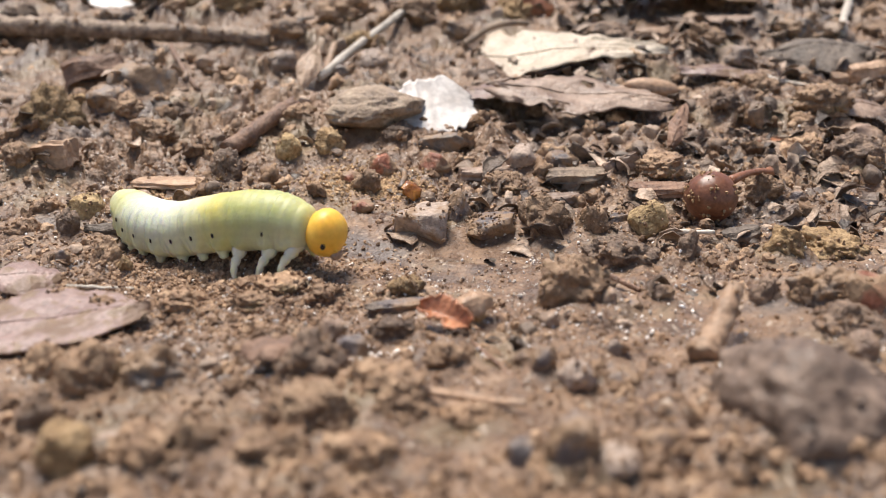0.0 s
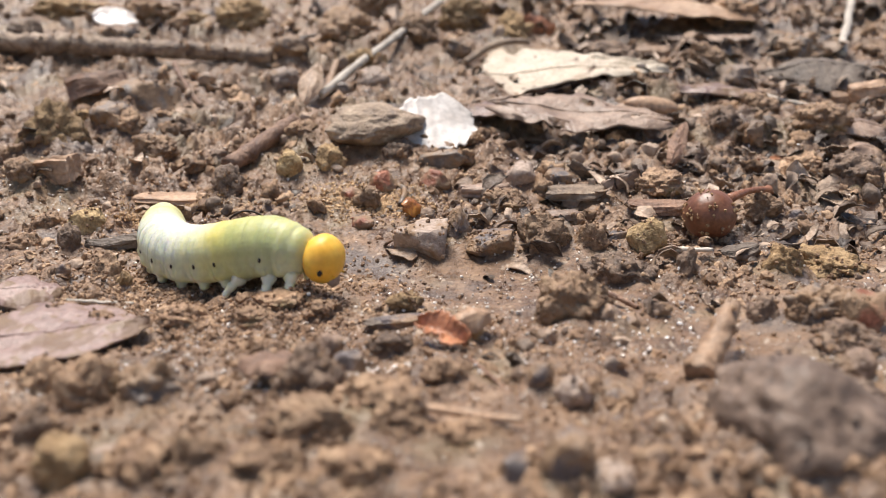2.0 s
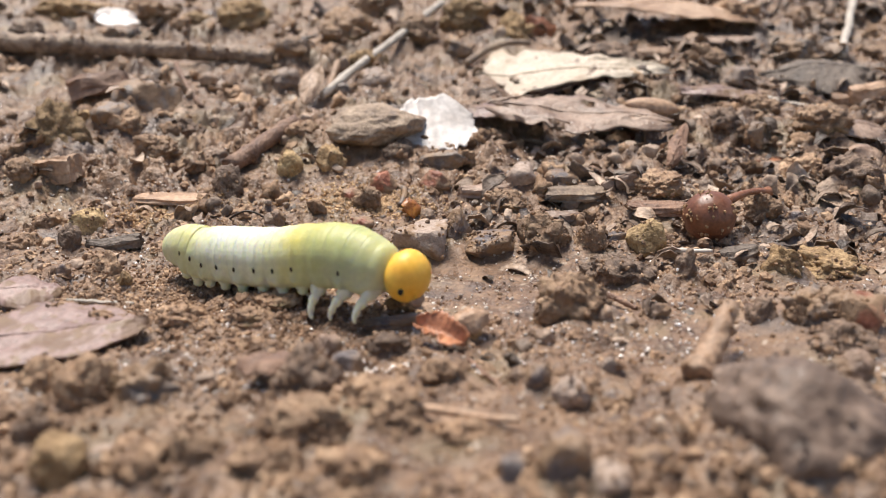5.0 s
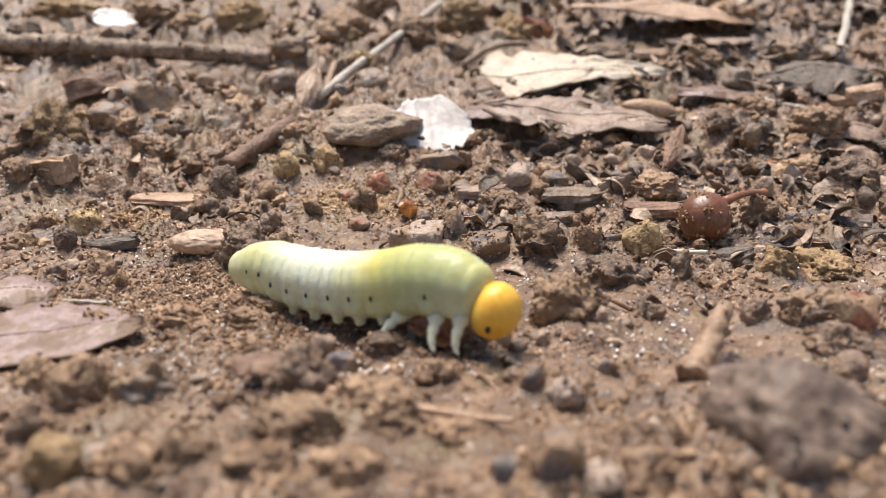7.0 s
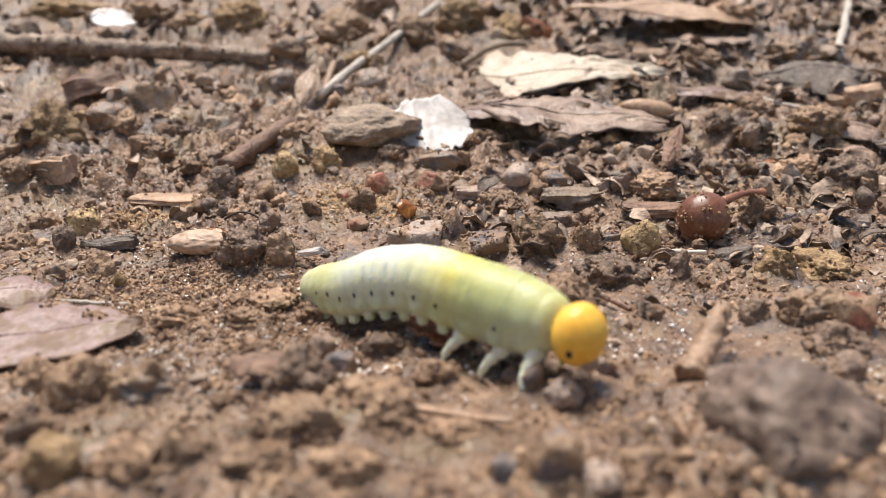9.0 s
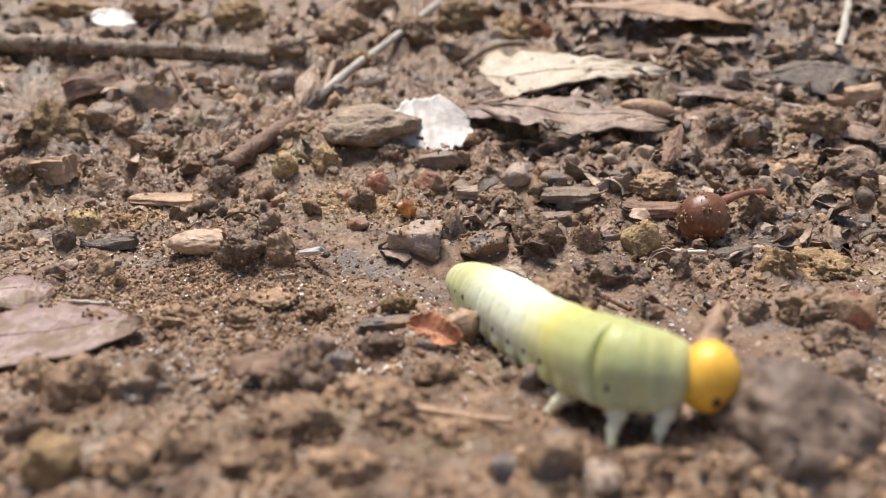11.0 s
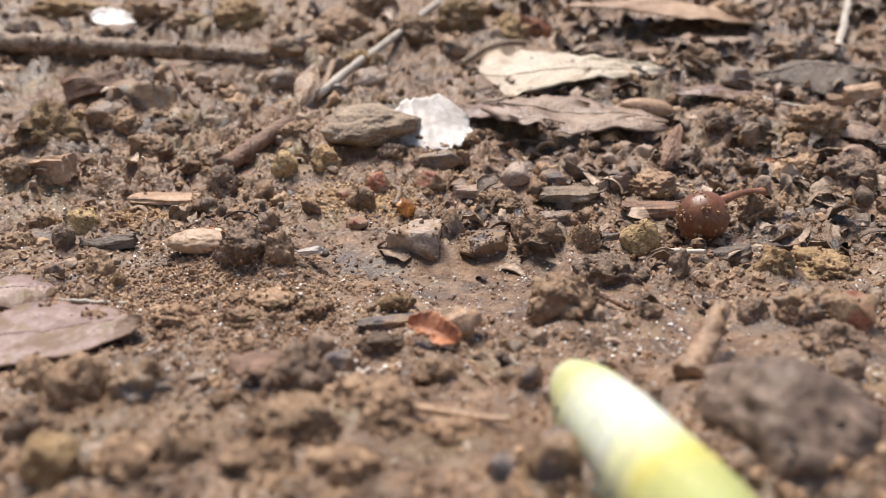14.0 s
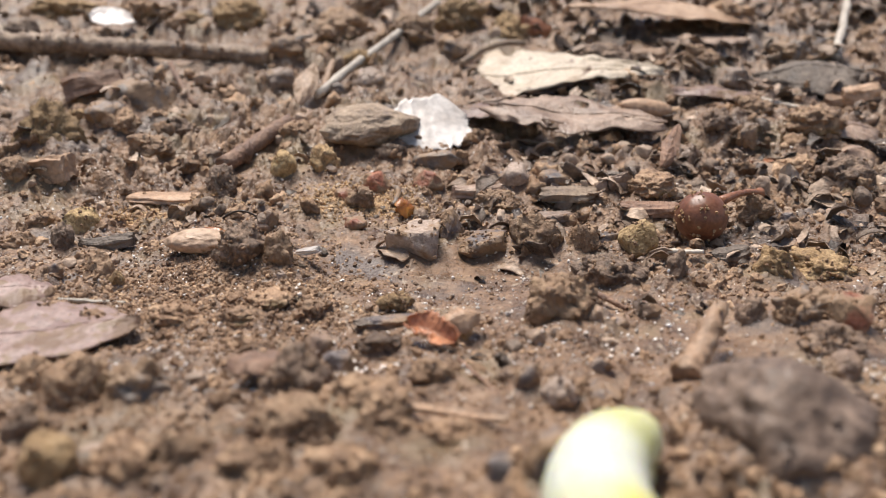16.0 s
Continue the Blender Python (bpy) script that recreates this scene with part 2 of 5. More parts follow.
def cells(x, y, size, k):
    """Packed rounded lumps of about that size: 1 on top of a lump, 0 in the joints."""
    u, v = x / size + 1000.0, y / size + 1000.0
    iu, iv = np.floor(u).astype(np.int64), np.floor(v).astype(np.int64)
    best = np.full(np.shape(u), 9.0)
    for du in (-1, 0, 1):
        for dv in (-1, 0, 1):
            px = iu + du + 0.5 + 0.42 * lattice(iu + du, iv + dv, k)
            py = iv + dv + 0.5 + 0.42 * lattice(iu + du, iv + dv, k + 1)
            best = np.minimum(best, (u - px) ** 2 + (v - py) ** 2)
    return np.sqrt(np.clip(1 - best / 0.55, 0, 1))


def plates(x, y, size, k):
    """Broken, tilted blocks of earth of about that size, with ragged joints: -1 in the joints, up to about 1 on top."""
    u = x / size + 1000.0 + 0.35 * grain(x, y, size * 0.55, k + 5) + 0.15 * grain(x, y, size * 0.2, k + 6)
    v = y / size + 1000.0 + 0.35 * grain(x, y, size * 0.55, k + 7) + 0.15 * grain(x, y, size * 0.2, k + 8)
    iu, iv = np.floor(u).astype(np.int64), np.floor(v).astype(np.int64)
    first, second, top = np.full(np.shape(u), 9.0), np.full(np.shape(u), 9.0), np.zeros(np.shape(u))
    for du in (-1, 0, 1):
        for dv in (-1, 0, 1):
            cu, cv = iu + du, iv + dv
            dx, dy = u - (cu + 0.5 + 0.45 * lattice(cu, cv, k)), v - (cv + 0.5 + 0.45 * lattice(cu, cv, k + 1))
            d = np.hypot(dx, dy)
            nearer = d < first
            second = np.where(nearer, first, np.minimum(second, d))
            top = np.where(nearer, 0.55 * lattice(cu, cv, k + 2) + 0.8 * (dx * lattice(cu, cv, k + 3) + dy * lattice(cu, cv, k + 4)), top)
            first = np.where(nearer, d, first)
    e = np.clip((second - first) / 0.30, 0, 1)
    return (top + 1) * e * e * (3 - 2 * e) - 1


# flat things press the earth smooth under them: x, y, radius
CALM = []


def clods(x, y):
    """The crumbled blocks of the earth: coarse on the bank, fine on the path, coarse again before it."""
    x, y = np.asarray(x, float), np.asarray(y, float)
    far = np.hypot(x, y - 0.12)
    near = np.clip(1.6 - far / 0.35, 0, 1)
    c = crumbliness(x, y)
    bank = np.clip((y - 0.125) / 0.04, 0, 1)
    fore = np.clip((0.094 - y) / 0.02, 0, 1)
    patch = np.clip(0.75 + 0.8 * grain(x, y, 0.022, 81), 0.15, 1.3)
    coarse = (0.0015 * bank + 0.0007 * fore) * (0.45 + plates(x, y, 0.0095, 61)) * patch
    middle = (0.0007 * bank + 0.0005 * fore + 0.00035 * c) * (0.4 + plates(x, y, 0.0046, 71)) * patch
    fine = (0.00025 * bank + 0.00022 * c) * (0.35 + plates(x, y, 0.0022, 91)) + (0.0001 + 0.00012 * c) * plates(x, y, 0.0011, 101)
    calm = np.ones(np.shape(x))
    for cx, cy, r in CALM:
        k = (np.abs(x - cx) < 2 * r) & (np.abs(y - cy) < 2 * r)
        calm[k] *= 1 - 0.9 * np.exp(-(((x[k] - cx) ** 2 + (y[k] - cy) ** 2) / r ** 2) ** 2)
    return near * (coarse + middle + fine) * calm


def rise(y):
    """The path's gentle bank: flat, then rising away, then flat again."""
    return 0.30 * 0.02 * np.logaddexp(0, (y - 0.145) / 0.02) - 0.26 * 0.03 * np.logaddexp(0, (y - 0.34) / 0.03)


def crumbliness(x, y):
    """0 on smeared mud, 1 on loose crumbs."""
    mud = np.exp(-((x - 0.004) / 0.022) ** 2 - ((y - 0.112) / 0.016) ** 2) + 0.8 * np.exp(-((x - 0.035) / 0.018) ** 2 - ((y - 0.094) / 0.012) ** 2) + 0.6 * np.exp(-((x - 0.012) / 0.022) ** 2 - ((y - 0.078) / 0.014) ** 2)
    return np.clip(0.62 + 0.45 * grain(x, y, 0.017, 3) - 0.75 * mud, 0.05, 1.0)


def ground_z(x, y):
    x, y = np.asarray(x, float), np.asarray(y, float)
    far = np.hypot(x, y - 0.12)
    near = np.clip(1.6 - far / 0.35, 0, 1)
    c = crumbliness(x, y)
    z = np.where(far > 6, rise(0.9) + 0 * y, rise(np.minimum(y, 0.9)))
    z = z + 0.0011 * grain(x, y, 0.026, 11) + 0.0006 * grain(x, y, 0.011, 12)
    z = z + near * c * (0.0009 * (1 - np.abs(grain(x, y, 0.0055, 13)) * 2) + 0.0006 * grain(x, y, 0.0026, 14) + 0.0005 * (0.5 - np.abs(grain(x, y, 0.0016, 15))) + 0.00026 * grain(x, y, 0.0008, 16))
    z = z + near * c * (0.0011 * cells(x, y, 0.0034, 41) * (0.5 + 0.5 * grain(x, y, 0.006, 43)) + 0.00055 * cells(x, y, 0.0015, 45) + 0.00025 * cells(x, y, 0.0008, 47))
    bank = np.clip((y - 0.125) / 0.05, 0, 1)
    z = z + near * bank * (0.0014 * grain(x, y, 0.009, 21) + 0.0008 + 0.0018 * cells(x, y, 0.0075, 51) * (0.6 + 0.4 * grain(x, y, 0.02, 53)) + 0.0005 * cells(x, y, 0.0042, 55) + 0.0009 * (0.5 - np.abs(grain(x, y, 0.006, 22))))
    z = z + near * (0.0003 * grain(x, y, 0.0045, 20) + 0.00022 * grain(x, y, 0.0019, 17) + 0.0001 * grain(x, y, 0.0007, 18))
    return z + np.clip(far - 1, 0, 8) * 0.012 * grain(x, y, 1.4, 19)


def gz(x, y):
    return float(ground_z(np.array([x]), np.array([y]))[0])


# a hollow under the torn leaf; lumps add a swelling of soil each
MOUNDS = [(0.0210, 0.1765, 0.024, 0.011, -0.016)]


def ground_top(x, y):
    """The ground with the soil that is pushed up round embedded lumps."""
    z = ground_z(x, y) + clods(x, y)
    for mx, my, w, d, h in MOUNDS:
        near = (np.abs(x - mx) < 2 * w) & (np.abs(y - my) < 2 * d)
        z[near] += 0.2 * h * np.exp(-((x[near] - mx) / (0.62 * w)) ** 2 - ((y[near] - my) / (0.62 * d)) ** 2)
    return z


# ---- mesh helpers ----
def mesh_np(name, verts, tris, mat, smooth=False):
    me = bpy.data.meshes.new(name)
    verts, tris = np.asarray(verts, np.float32), np.asarray(tris, np.int32)
    k = tris.shape[1]
    me.vertices.add(len(verts))
    me.vertices.foreach_set("co", verts.ravel())
    me.loops.add(tris.size)
    me.loops.foreach_set("vertex_index", tris.ravel())
    me.polygons.add(len(tris))
    me.polygons.foreach_set("loop_start", np.arange(0, tris.size, k, dtype=np.int32))
    me.polygons.foreach_set("loop_total", np.full(len(tris), k, np.int32))
    me.polygons.foreach_set("use_smooth", np.full(len(tris), smooth))
    me.update(calc_edges=True)
    me.validate()
    me.materials.append(MAT[mat])
    return me


def finish(name, bm, mat, smooth=True):
    me = bpy.data.meshes.new(name)
    for fc in bm.faces:
        fc.smooth = smooth
    bm.normal_update()
    bm.to_mesh(me)
    bm.free()
    me.materials.append(MAT[mat])
    return me


def part(name, me, parent, label="", m=None):
    ob = new(name, me)
    ob.parent = parent
    if m is not None:
        ob.matrix_basis = m
    return tagged(ob, label) if label else ob


def ball(level):
    bm = bmesh.new()
    bmesh.ops.create_icosphere(bm, subdivisions=level, radius=1.0)
    return bm


# ---- the ground, one sheet ----
def spread(lo, hi, step, reach):
    """Even steps from lo to hi, then steps that widen slowly, then fast, out to the horizon."""
    out, s, d = [], step, 0.0
    while d < reach:
        s *= 1.02 if d < 0.12 else 1.25
        d += s
        out.append(d)
    out = np.array(out)
    return np.concatenate([lo - out[::-1], np.arange(lo, hi, step), hi - step + out])


def build_ground():
    xs = spread(-0.085, 0.085, 0.00036, 60.0)
    ys = spread(0.058, 0.190, 0.00036, 60.0)
    gx, gy = np.meshgrid(xs, ys)
    gzz = ground_top(gx.ravel(), gy.ravel())
    verts = np.stack([gx.ravel(), gy.ravel(), gzz], 1)
    nx, ny = len(xs), len(ys)
    i = (np.arange(ny - 1)[:, None] * nx + np.arange(nx - 1)[None, :]).ravel()
    quads = np.stack([i, i + 1, i + nx + 1, i + nx], 1)
    ob = new("ground", mesh_np("ground", verts, quads, "ground", True))
    tagged(ob, "damp brown earth path with crumbs and smeared mud", "ground", kind="structure")


# ---- kinds of things ----
def crust(ob, bm, count, size, mat, seed, tall=0.35):
    """Grains of soil stuck to the upper side of a thing, one mesh under it."""
    rng = random.Random(seed + 31)
    off = Vector((seed * 1.3, seed * 0.7, 5))
    spots = [(v.co.copy(), v.normal.copy()) for v in bm.verts if v.normal.z > -0.3]
    span = max(p.length for p, _ in spots)
    av, af, base = [], [], 0
    for _ in range(count * 3):
        p, n = rng.choice(spots)
        if len(av) >= count or noise.noise(p / span * 2.4 + off) < rng.uniform(-0.4, 0.25):
            continue
        g = ball(1)
        k = size * rng.uniform(0.35, 1.0) ** 1.6
        turn = Euler((rng.uniform(0, 6), rng.uniform(0, 6), 0)).to_matrix()
        q = Vector((rng.uniform(0.7, 1.2), rng.uniform(0.7, 1.2), rng.uniform(0.5, 0.9)))
        jit = Vector((rng.gauss(0, 1), rng.gauss(0, 1), rng.gauss(0, 1))) * size * 0.4
        av.append([tuple(p + jit + n * k * tall + turn @ Vector((v.co.x * q.x, v.co.y * q.y, v.co.z * q.z)) * k * (1 + 0.3 * noise.noise(v.co * 2 + off + p * 900))) for v in g.verts])
        af.append([[v.index + base for v in f.verts] for f in g.faces])
        base += len(g.verts)
        g.free()
    if av:
        grains = part("stuck_soil", mesh_np("stuck_soil", np.concatenate([np.array(v) for v in av]), np.concatenate([np.array(f) for f in af]), mat), ob, "grains of soil stuck on top")
        tagged(grains, kind="stuff")


def lumpy(level, seed, rough, flat=0.0, lumps=0.0, top=0.0):
    """A unit ball turned into an uneven lump; flat: how far it is cut into facets."""
    rng = random.Random(seed)
    bm = ball(level)
    off = Vector((rng.uniform(-50, 50), rng.uniform(-50, 50), rng.uniform(-50, 50)))
    planes = []
    for _ in range(9):
        d = Vector((rng.gauss(0, 1), rng.gauss(0, 1), rng.gauss(0, 0.8))).normalized()
        planes.append((d, rng.uniform(0.55, 0.85)))
    if top:
        planes.append((Vector((rng.uniform(-0.15, 0.15), rng.uniform(-0.3, 0.0), 1)).normalized(), top))
    for v in bm.verts:
        p = v.co.copy()
        if flat:
            for d, h in planes:
                over = p.dot(d) - h
                if over > 0:
                    p -= d * over * flat
        q = v.co * 1.3 + off
        s = 1 + rough * (0.55 * noise.noise(q) + 0.3 * noise.noise(q * 2.3) + 0.16 * noise.noise(q * 5.1) + 0.1 * noise.noise(q * 11.0))
        if lumps:
            dist = noise.voronoi(v.co * 2.6 + off)[0]
            s += lumps * (0.35 - dist[0]) + 0.5 * lumps * (0.35 - noise.voronoi(v.co * 6.0 + off)[0][0])
        v.co = p * s
    return bm


def lay(name, bm, mat, x, y, w, d, h, seed, label, category, sink, smooth=True, group=""):
    """Scale a unit lump to its size, turn it and rest it in the ground."""
    rng = random.Random(seed + 7)
    lo = min(v.co.z for v in bm.verts)
    hi = max(v.co.z for v in bm.verts)
    ex = max(abs(v.co.x) for v in bm.verts)
    ey = max(abs(v.co.y) for v in bm.verts)
    for v in bm.verts:
        v.co = Vector((v.co.x / ex * w / 2, v.co.y / ey * d / 2, (v.co.z - lo) / (hi - lo) * h))
    MOUNDS.append((x, y, w, d, h))
    CALM.append((x, y, 0.55 * max(w, d)))
    bm.normal_update()
    copy = bm.copy()
    ob = new(name, finish(name, bm, mat, smooth))
    if w > 0.0042 and name not in ("seed", "bark_piece"):
        crust(ob, copy, int(min(30 + w * 7000, 240) * (0.35 if y > 0.145 or name == "mud_lump" else 1)), min(0.00022 + 0.014 * w, 0.00048), "mud" if name == "mud_lump" else "crumb", seed)
    copy.free()
    ob.matrix_basis = pose(x, y, gz(x, y) - sink * h, rng.uniform(-6, 6), rng.uniform(-6, 6), rng.uniform(-12, 12))
    return tagged(ob, label, category, group)


def mud_lump(x, y, w, d, h, seed, mat, label):
    return lay("mud_lump", lumpy(5, seed, 0.30, 0.25, 0.09), mat, x, y, w, d, h * 1.5, seed, label, "mud lump", 0.38)


def soil_clod(x, y, w, d, h, seed, mat, label):
    return lay("soil_clod", lumpy(5 if w > 0.007 else 4, seed, 0.55, 0.45, 0.24), mat, x, y, w, d, h * 1.7, seed, label, "soil clod", 0.3, group="clods of earth")


def stone(x, y, w, d, h, seed, mat, label, top=0.75):
    return lay("stone", lumpy(4, seed, 0.22, 0.92, 0.08, top), mat, x, y, w, d, h * 1.62, seed, label, "stone", 0.28, group="stones on the path")


def pebble(x, y, w, d, h, seed, mat, label):
    return lay("pebble", lumpy(4, seed, 0.42, 0.6, 0.08), mat, x, y, w, d, h * 1.55, seed, label, "pebble", 0.25, group="pebbles on the path")


def bark_piece(x, y, w, d, h, seed_no, mat, label, rough=0.3, flat=0.6):
    return lay("bark_piece", lumpy(5, seed_no, rough, flat, rough * 0.3), mat, x, y, w, d, h * 1.1, seed_no, label, "bark", 0.15)


def seed(x, y, w, d, h, seed_no, mat, label):
    return lay("seed", lumpy(4, seed_no, 0.08, 0.05, 0.0), mat, x, y, w, d, h * 1.1, seed_no, label, "seed", 0.05)


def tube(points, radii, seed, sides=12, rough=0.12, ends=True):
    """A round stick through the points."""
    rng = random.Random(seed)
    bm = bmesh.new()
    rings = []
    n = len(points)
    side = None
    for i, p in enumerate(points):
        t = (points[min(i + 1, n - 1)] - points[max(i - 1, 0)]).normalized()
        if side is None:
            side = t.cross(Vector((0.1, 0.2, 1))).normalized()
        side = (side - t * side.dot(t)).normalized()
        up = t.cross(side)
        ring = []
        for k in range(sides):
            a = 2 * math.pi * k / sides
            r = radii[i] * (1 + rough * noise.noise(Vector((math.cos(a) * 1.4, math.sin(a) * 1.4, i * 0.35 + seed))) + rough * 0.5 * rng.uniform(-1, 1))
            ring.append(bm.verts.new(p + (side * math.cos(a) + up * math.sin(a)) * r + (t * rng.uniform(-0.5, 0.5) * radii[i] if i in (0, n - 1) else Vector())))
        rings.append(ring)
    for a, b in zip(rings, rings[1:]):
        for k in range(sides):
            bm.faces.new((a[k], a[(k + 1) % sides], b[(k + 1) % sides], b[k]))
    if ends:
        for ring, p in ((rings[0][::-1], points[0]), (rings[-1], points[-1])):
            c = bm.verts.new(p)
            for k in range(sides):
                bm.faces.new((ring[k], ring[(k + 1) % sides], c))
    return bm


def twig(name, a, b, r0, r1, bend, seed, mat, label, category="twig", steps=22, rough=0.12, crusted=0):
    """A stick from a to b; each is x, y and the height of its axis over the ground."""
    pa, pb = Vector((a[0], a[1], gz(a[0], a[1]) + a[2])), Vector((b[0], b[1], gz(b[0], b[1]) + b[2]))
    side = (pb - pa).cross(Vector((0, 0, 1))).normalized()
    pts, rad = [], []
    for i in range(steps):
        s = i / (steps - 1)
        w = Vector((0, 0, 1)) * bend[1] + side * bend[0]
        j = noise.noise_vector(Vector((s * 4, seed, 0))) * r0 * 0.5 * min(1, (pb - pa).length / r0 / 40)
        pts.append(pa.lerp(pb, s) + w * 4 * s * (1 - s) + j)
        knot = 1 + 0.22 * max(0, math.sin(s * 11 + seed)) ** 6
        rad.append((r0 + (r1 - r0) * s) * knot)
    mid = pts[steps // 2].copy()
    CALM.extend((p.x, p.y, 0.0035) for p in pts[::3])
    bm = tube([p - mid for p in pts], rad, seed, 12, rough)
    bm.normal_update()
    copy = bm.copy()
    ob = new(name, finish(name, bm, mat))
    if crusted:
        crust(ob, copy, crusted, r0 * 0.34, "crumb", seed)
    copy.free()
    ob.location = mid
    return tagged(ob, label, category)


def thicken(bm, thick):
    """Gives a sheet an underside and a rim."""
    bm.normal_update()
    faces, rim = bm.faces[:], [e for e in bm.edges if len(e.link_faces) == 1]
    under = {v: bm.verts.new(v.co - v.normal * thick) for v in bm.verts[:]}
    for e in rim:
        loop = e.link_loops[0]
        a, b = loop.vert, loop.link_loop_next.vert
        bm.faces.new((b, a, under[a], under[b]))
    for fc in faces:
        bm.faces.new([under[v] for v in reversed(fc.verts)])
    bm.normal_update()


def leaf(name, x, y, lift, length, width, turn, curl, seed, mat, label, category="leaf", ragged=0.25, holes=0.0, thick=0.00022, fold=0.0, rib=True, tip=0.0, wave=1.0, point=0.55):
    """A dry blade with a midrib; turn: its three angles; curl: how far it bows along and across."""
    nu, nv = 44, 22
    bm = bmesh.new()
    grid = {}
    for i in range(nu + 1):
        u = i / nu
        for j in range(nv + 1):
            v = 2 * j / nv - 1
            edge = math.sin(math.pi * min(max(u * 0.94 + 0.03, 0), 1)) ** point if not tip else min(1, u * 14 + 0.25) * (1.02 - u) ** 0.3
            lip = (1 if v > 0 else -1)
            tear = 1 + ragged * (1.1 * noise.noise(Vector((u * 3.4, lip * 3.1, seed))) + 0.3 * noise.noise(Vector((u * 13, lip * 5.3, seed)))) - ragged * 1.3 * max(0, noise.noise(Vector((u * 8, lip * 7.7, seed + 9))) - 0.22)
            px = (u - 0.5) * length * (1 + ragged * 0.3 * noise.noise(Vector((v * 3.3, seed, u > 0.5))))
            py = v * width / 2 * edge * tear * (1 - tip * u)
            wob = noise.noise(Vector((u * 2.6, v * 1.3, seed * 1.7))) * 0.05 * length * 0.8 + noise.noise(Vector((u * 9, v * 4, seed))) * 0.012 * length
            wob *= wave
            pz = curl[0] * length * (0.25 - (u - 0.5) ** 2) * 2 + curl[1] * width * (v * v) * 0.5 + fold * abs(v) * width * 0.5 + wob
            pz += (rib > 0) * min(0.00007, 0.004 * width) * math.cos((u * 9 - abs(v) * 2.2) * 2 * math.pi) * (1 - abs(v))
            grid[i, j] = bm.verts.new((px, py, pz))
    for i in range(nu):
        for j in range(nv):
            u, v = (i + 0.5) / nu, 2 * (j + 0.5) / nv - 1
            if holes and noise.noise(Vector((u * length * 260, v * width * 130, seed * 3.3))) > 1 - holes:
                continue
            bm.faces.new((grid[i, j], grid[i + 1, j], grid[i + 1, j + 1], grid[i, j + 1]))
    for v in [v for v in bm.verts if not v.link_faces]:
        bm.verts.remove(v)
    thicken(bm, thick)
    root = new(name)
    CALM.append((x, y, 0.45 * length))
    root.matrix_basis = pose(x, y, gz(x, y) + lift, *turn)
    part("blade", finish("blade", bm, mat), root)
    if rib:
        pts, rad = [], []
        for i in range(0, nu + 1, 2):
            u = i / nu
            wob = noise.noise(Vector((u * 2.6, 0, seed * 1.7))) * 0.05 * length * 0.8 + noise.noise(Vector((u * 9, 0, seed))) * 0.012 * length
            wob *= wave
            pts.append(Vector(((u - 0.5) * length, 0, curl[0] * length * (0.25 - (u - 0.5) ** 2) * 2 + wob)))
            rad.append(0.00028 * (1 - 0.7 * u) * min(1, length / 0.025))
        part("midrib", finish("midrib", tube(pts, rad, seed, 7, 0.05), mat), root)
    return tagged(root, label, category)


def bark_chip(name, x, y, w, d, h, turn, seed, mat, label, category="bark chip", lift=0.0, oval=0.75):
    """A broken flat piece of wood or bark with split ends."""
    bm = bmesh.new()
    nx, ny = 18, 9
    bmesh.ops.create_grid(bm, x_segments=nx, y_segments=ny, size=0.5)
    bmesh.ops.solidify(bm, geom=bm.faces[:], thickness=1.0)
    bmesh.ops.subdivide_edges(bm, edges=[e for e in bm.edges if abs((e.verts[0].co - e.verts[1].co).z) > 0.5], cuts=3)
    zs = [v.co.z for v in bm.verts]
    z0, z1 = min(zs), max(zs)
    for v in bm.verts:
        z = (v.co.z - z0) / (z1 - z0)
        n1 = noise.noise_vector(Vector((v.co.x * 3, v.co.y * 3, z * 2)) + Vector((seed, 0, 0)))
        n2 = noise.noise_vector(Vector((v.co.x * 2, v.co.y * 14, z * 9)) + Vector((seed, 3, 0)))
        k = 1 if abs(v.co.x) > 0.45 else 0.25
        v.co = Vector(((v.co.x + 0.07 * n1.x + 0.06 * k * n2.x) * w, (v.co.y * math.sqrt(1 - oval * (2 * min(abs(v.co.x), 0.5)) ** 2) + 0.09 * n1.y + 0.05 * n2.y) * d, (z * (1 - 0.4 * oval * (2 * v.co.y) ** 2) + 0.14 * n1.z + 0.12 * n2.z) * h))
    bmesh.ops.recalc_face_normals(bm, faces=bm.faces[:])
    ob = new(name, finish(name, bm, mat, False))
    CALM.append((x, y, 0.5 * w))
    ob.matrix_basis = pose(x, y, gz(x, y) + lift - 0.15 * h, *turn)
    return tagged(ob, label, category)


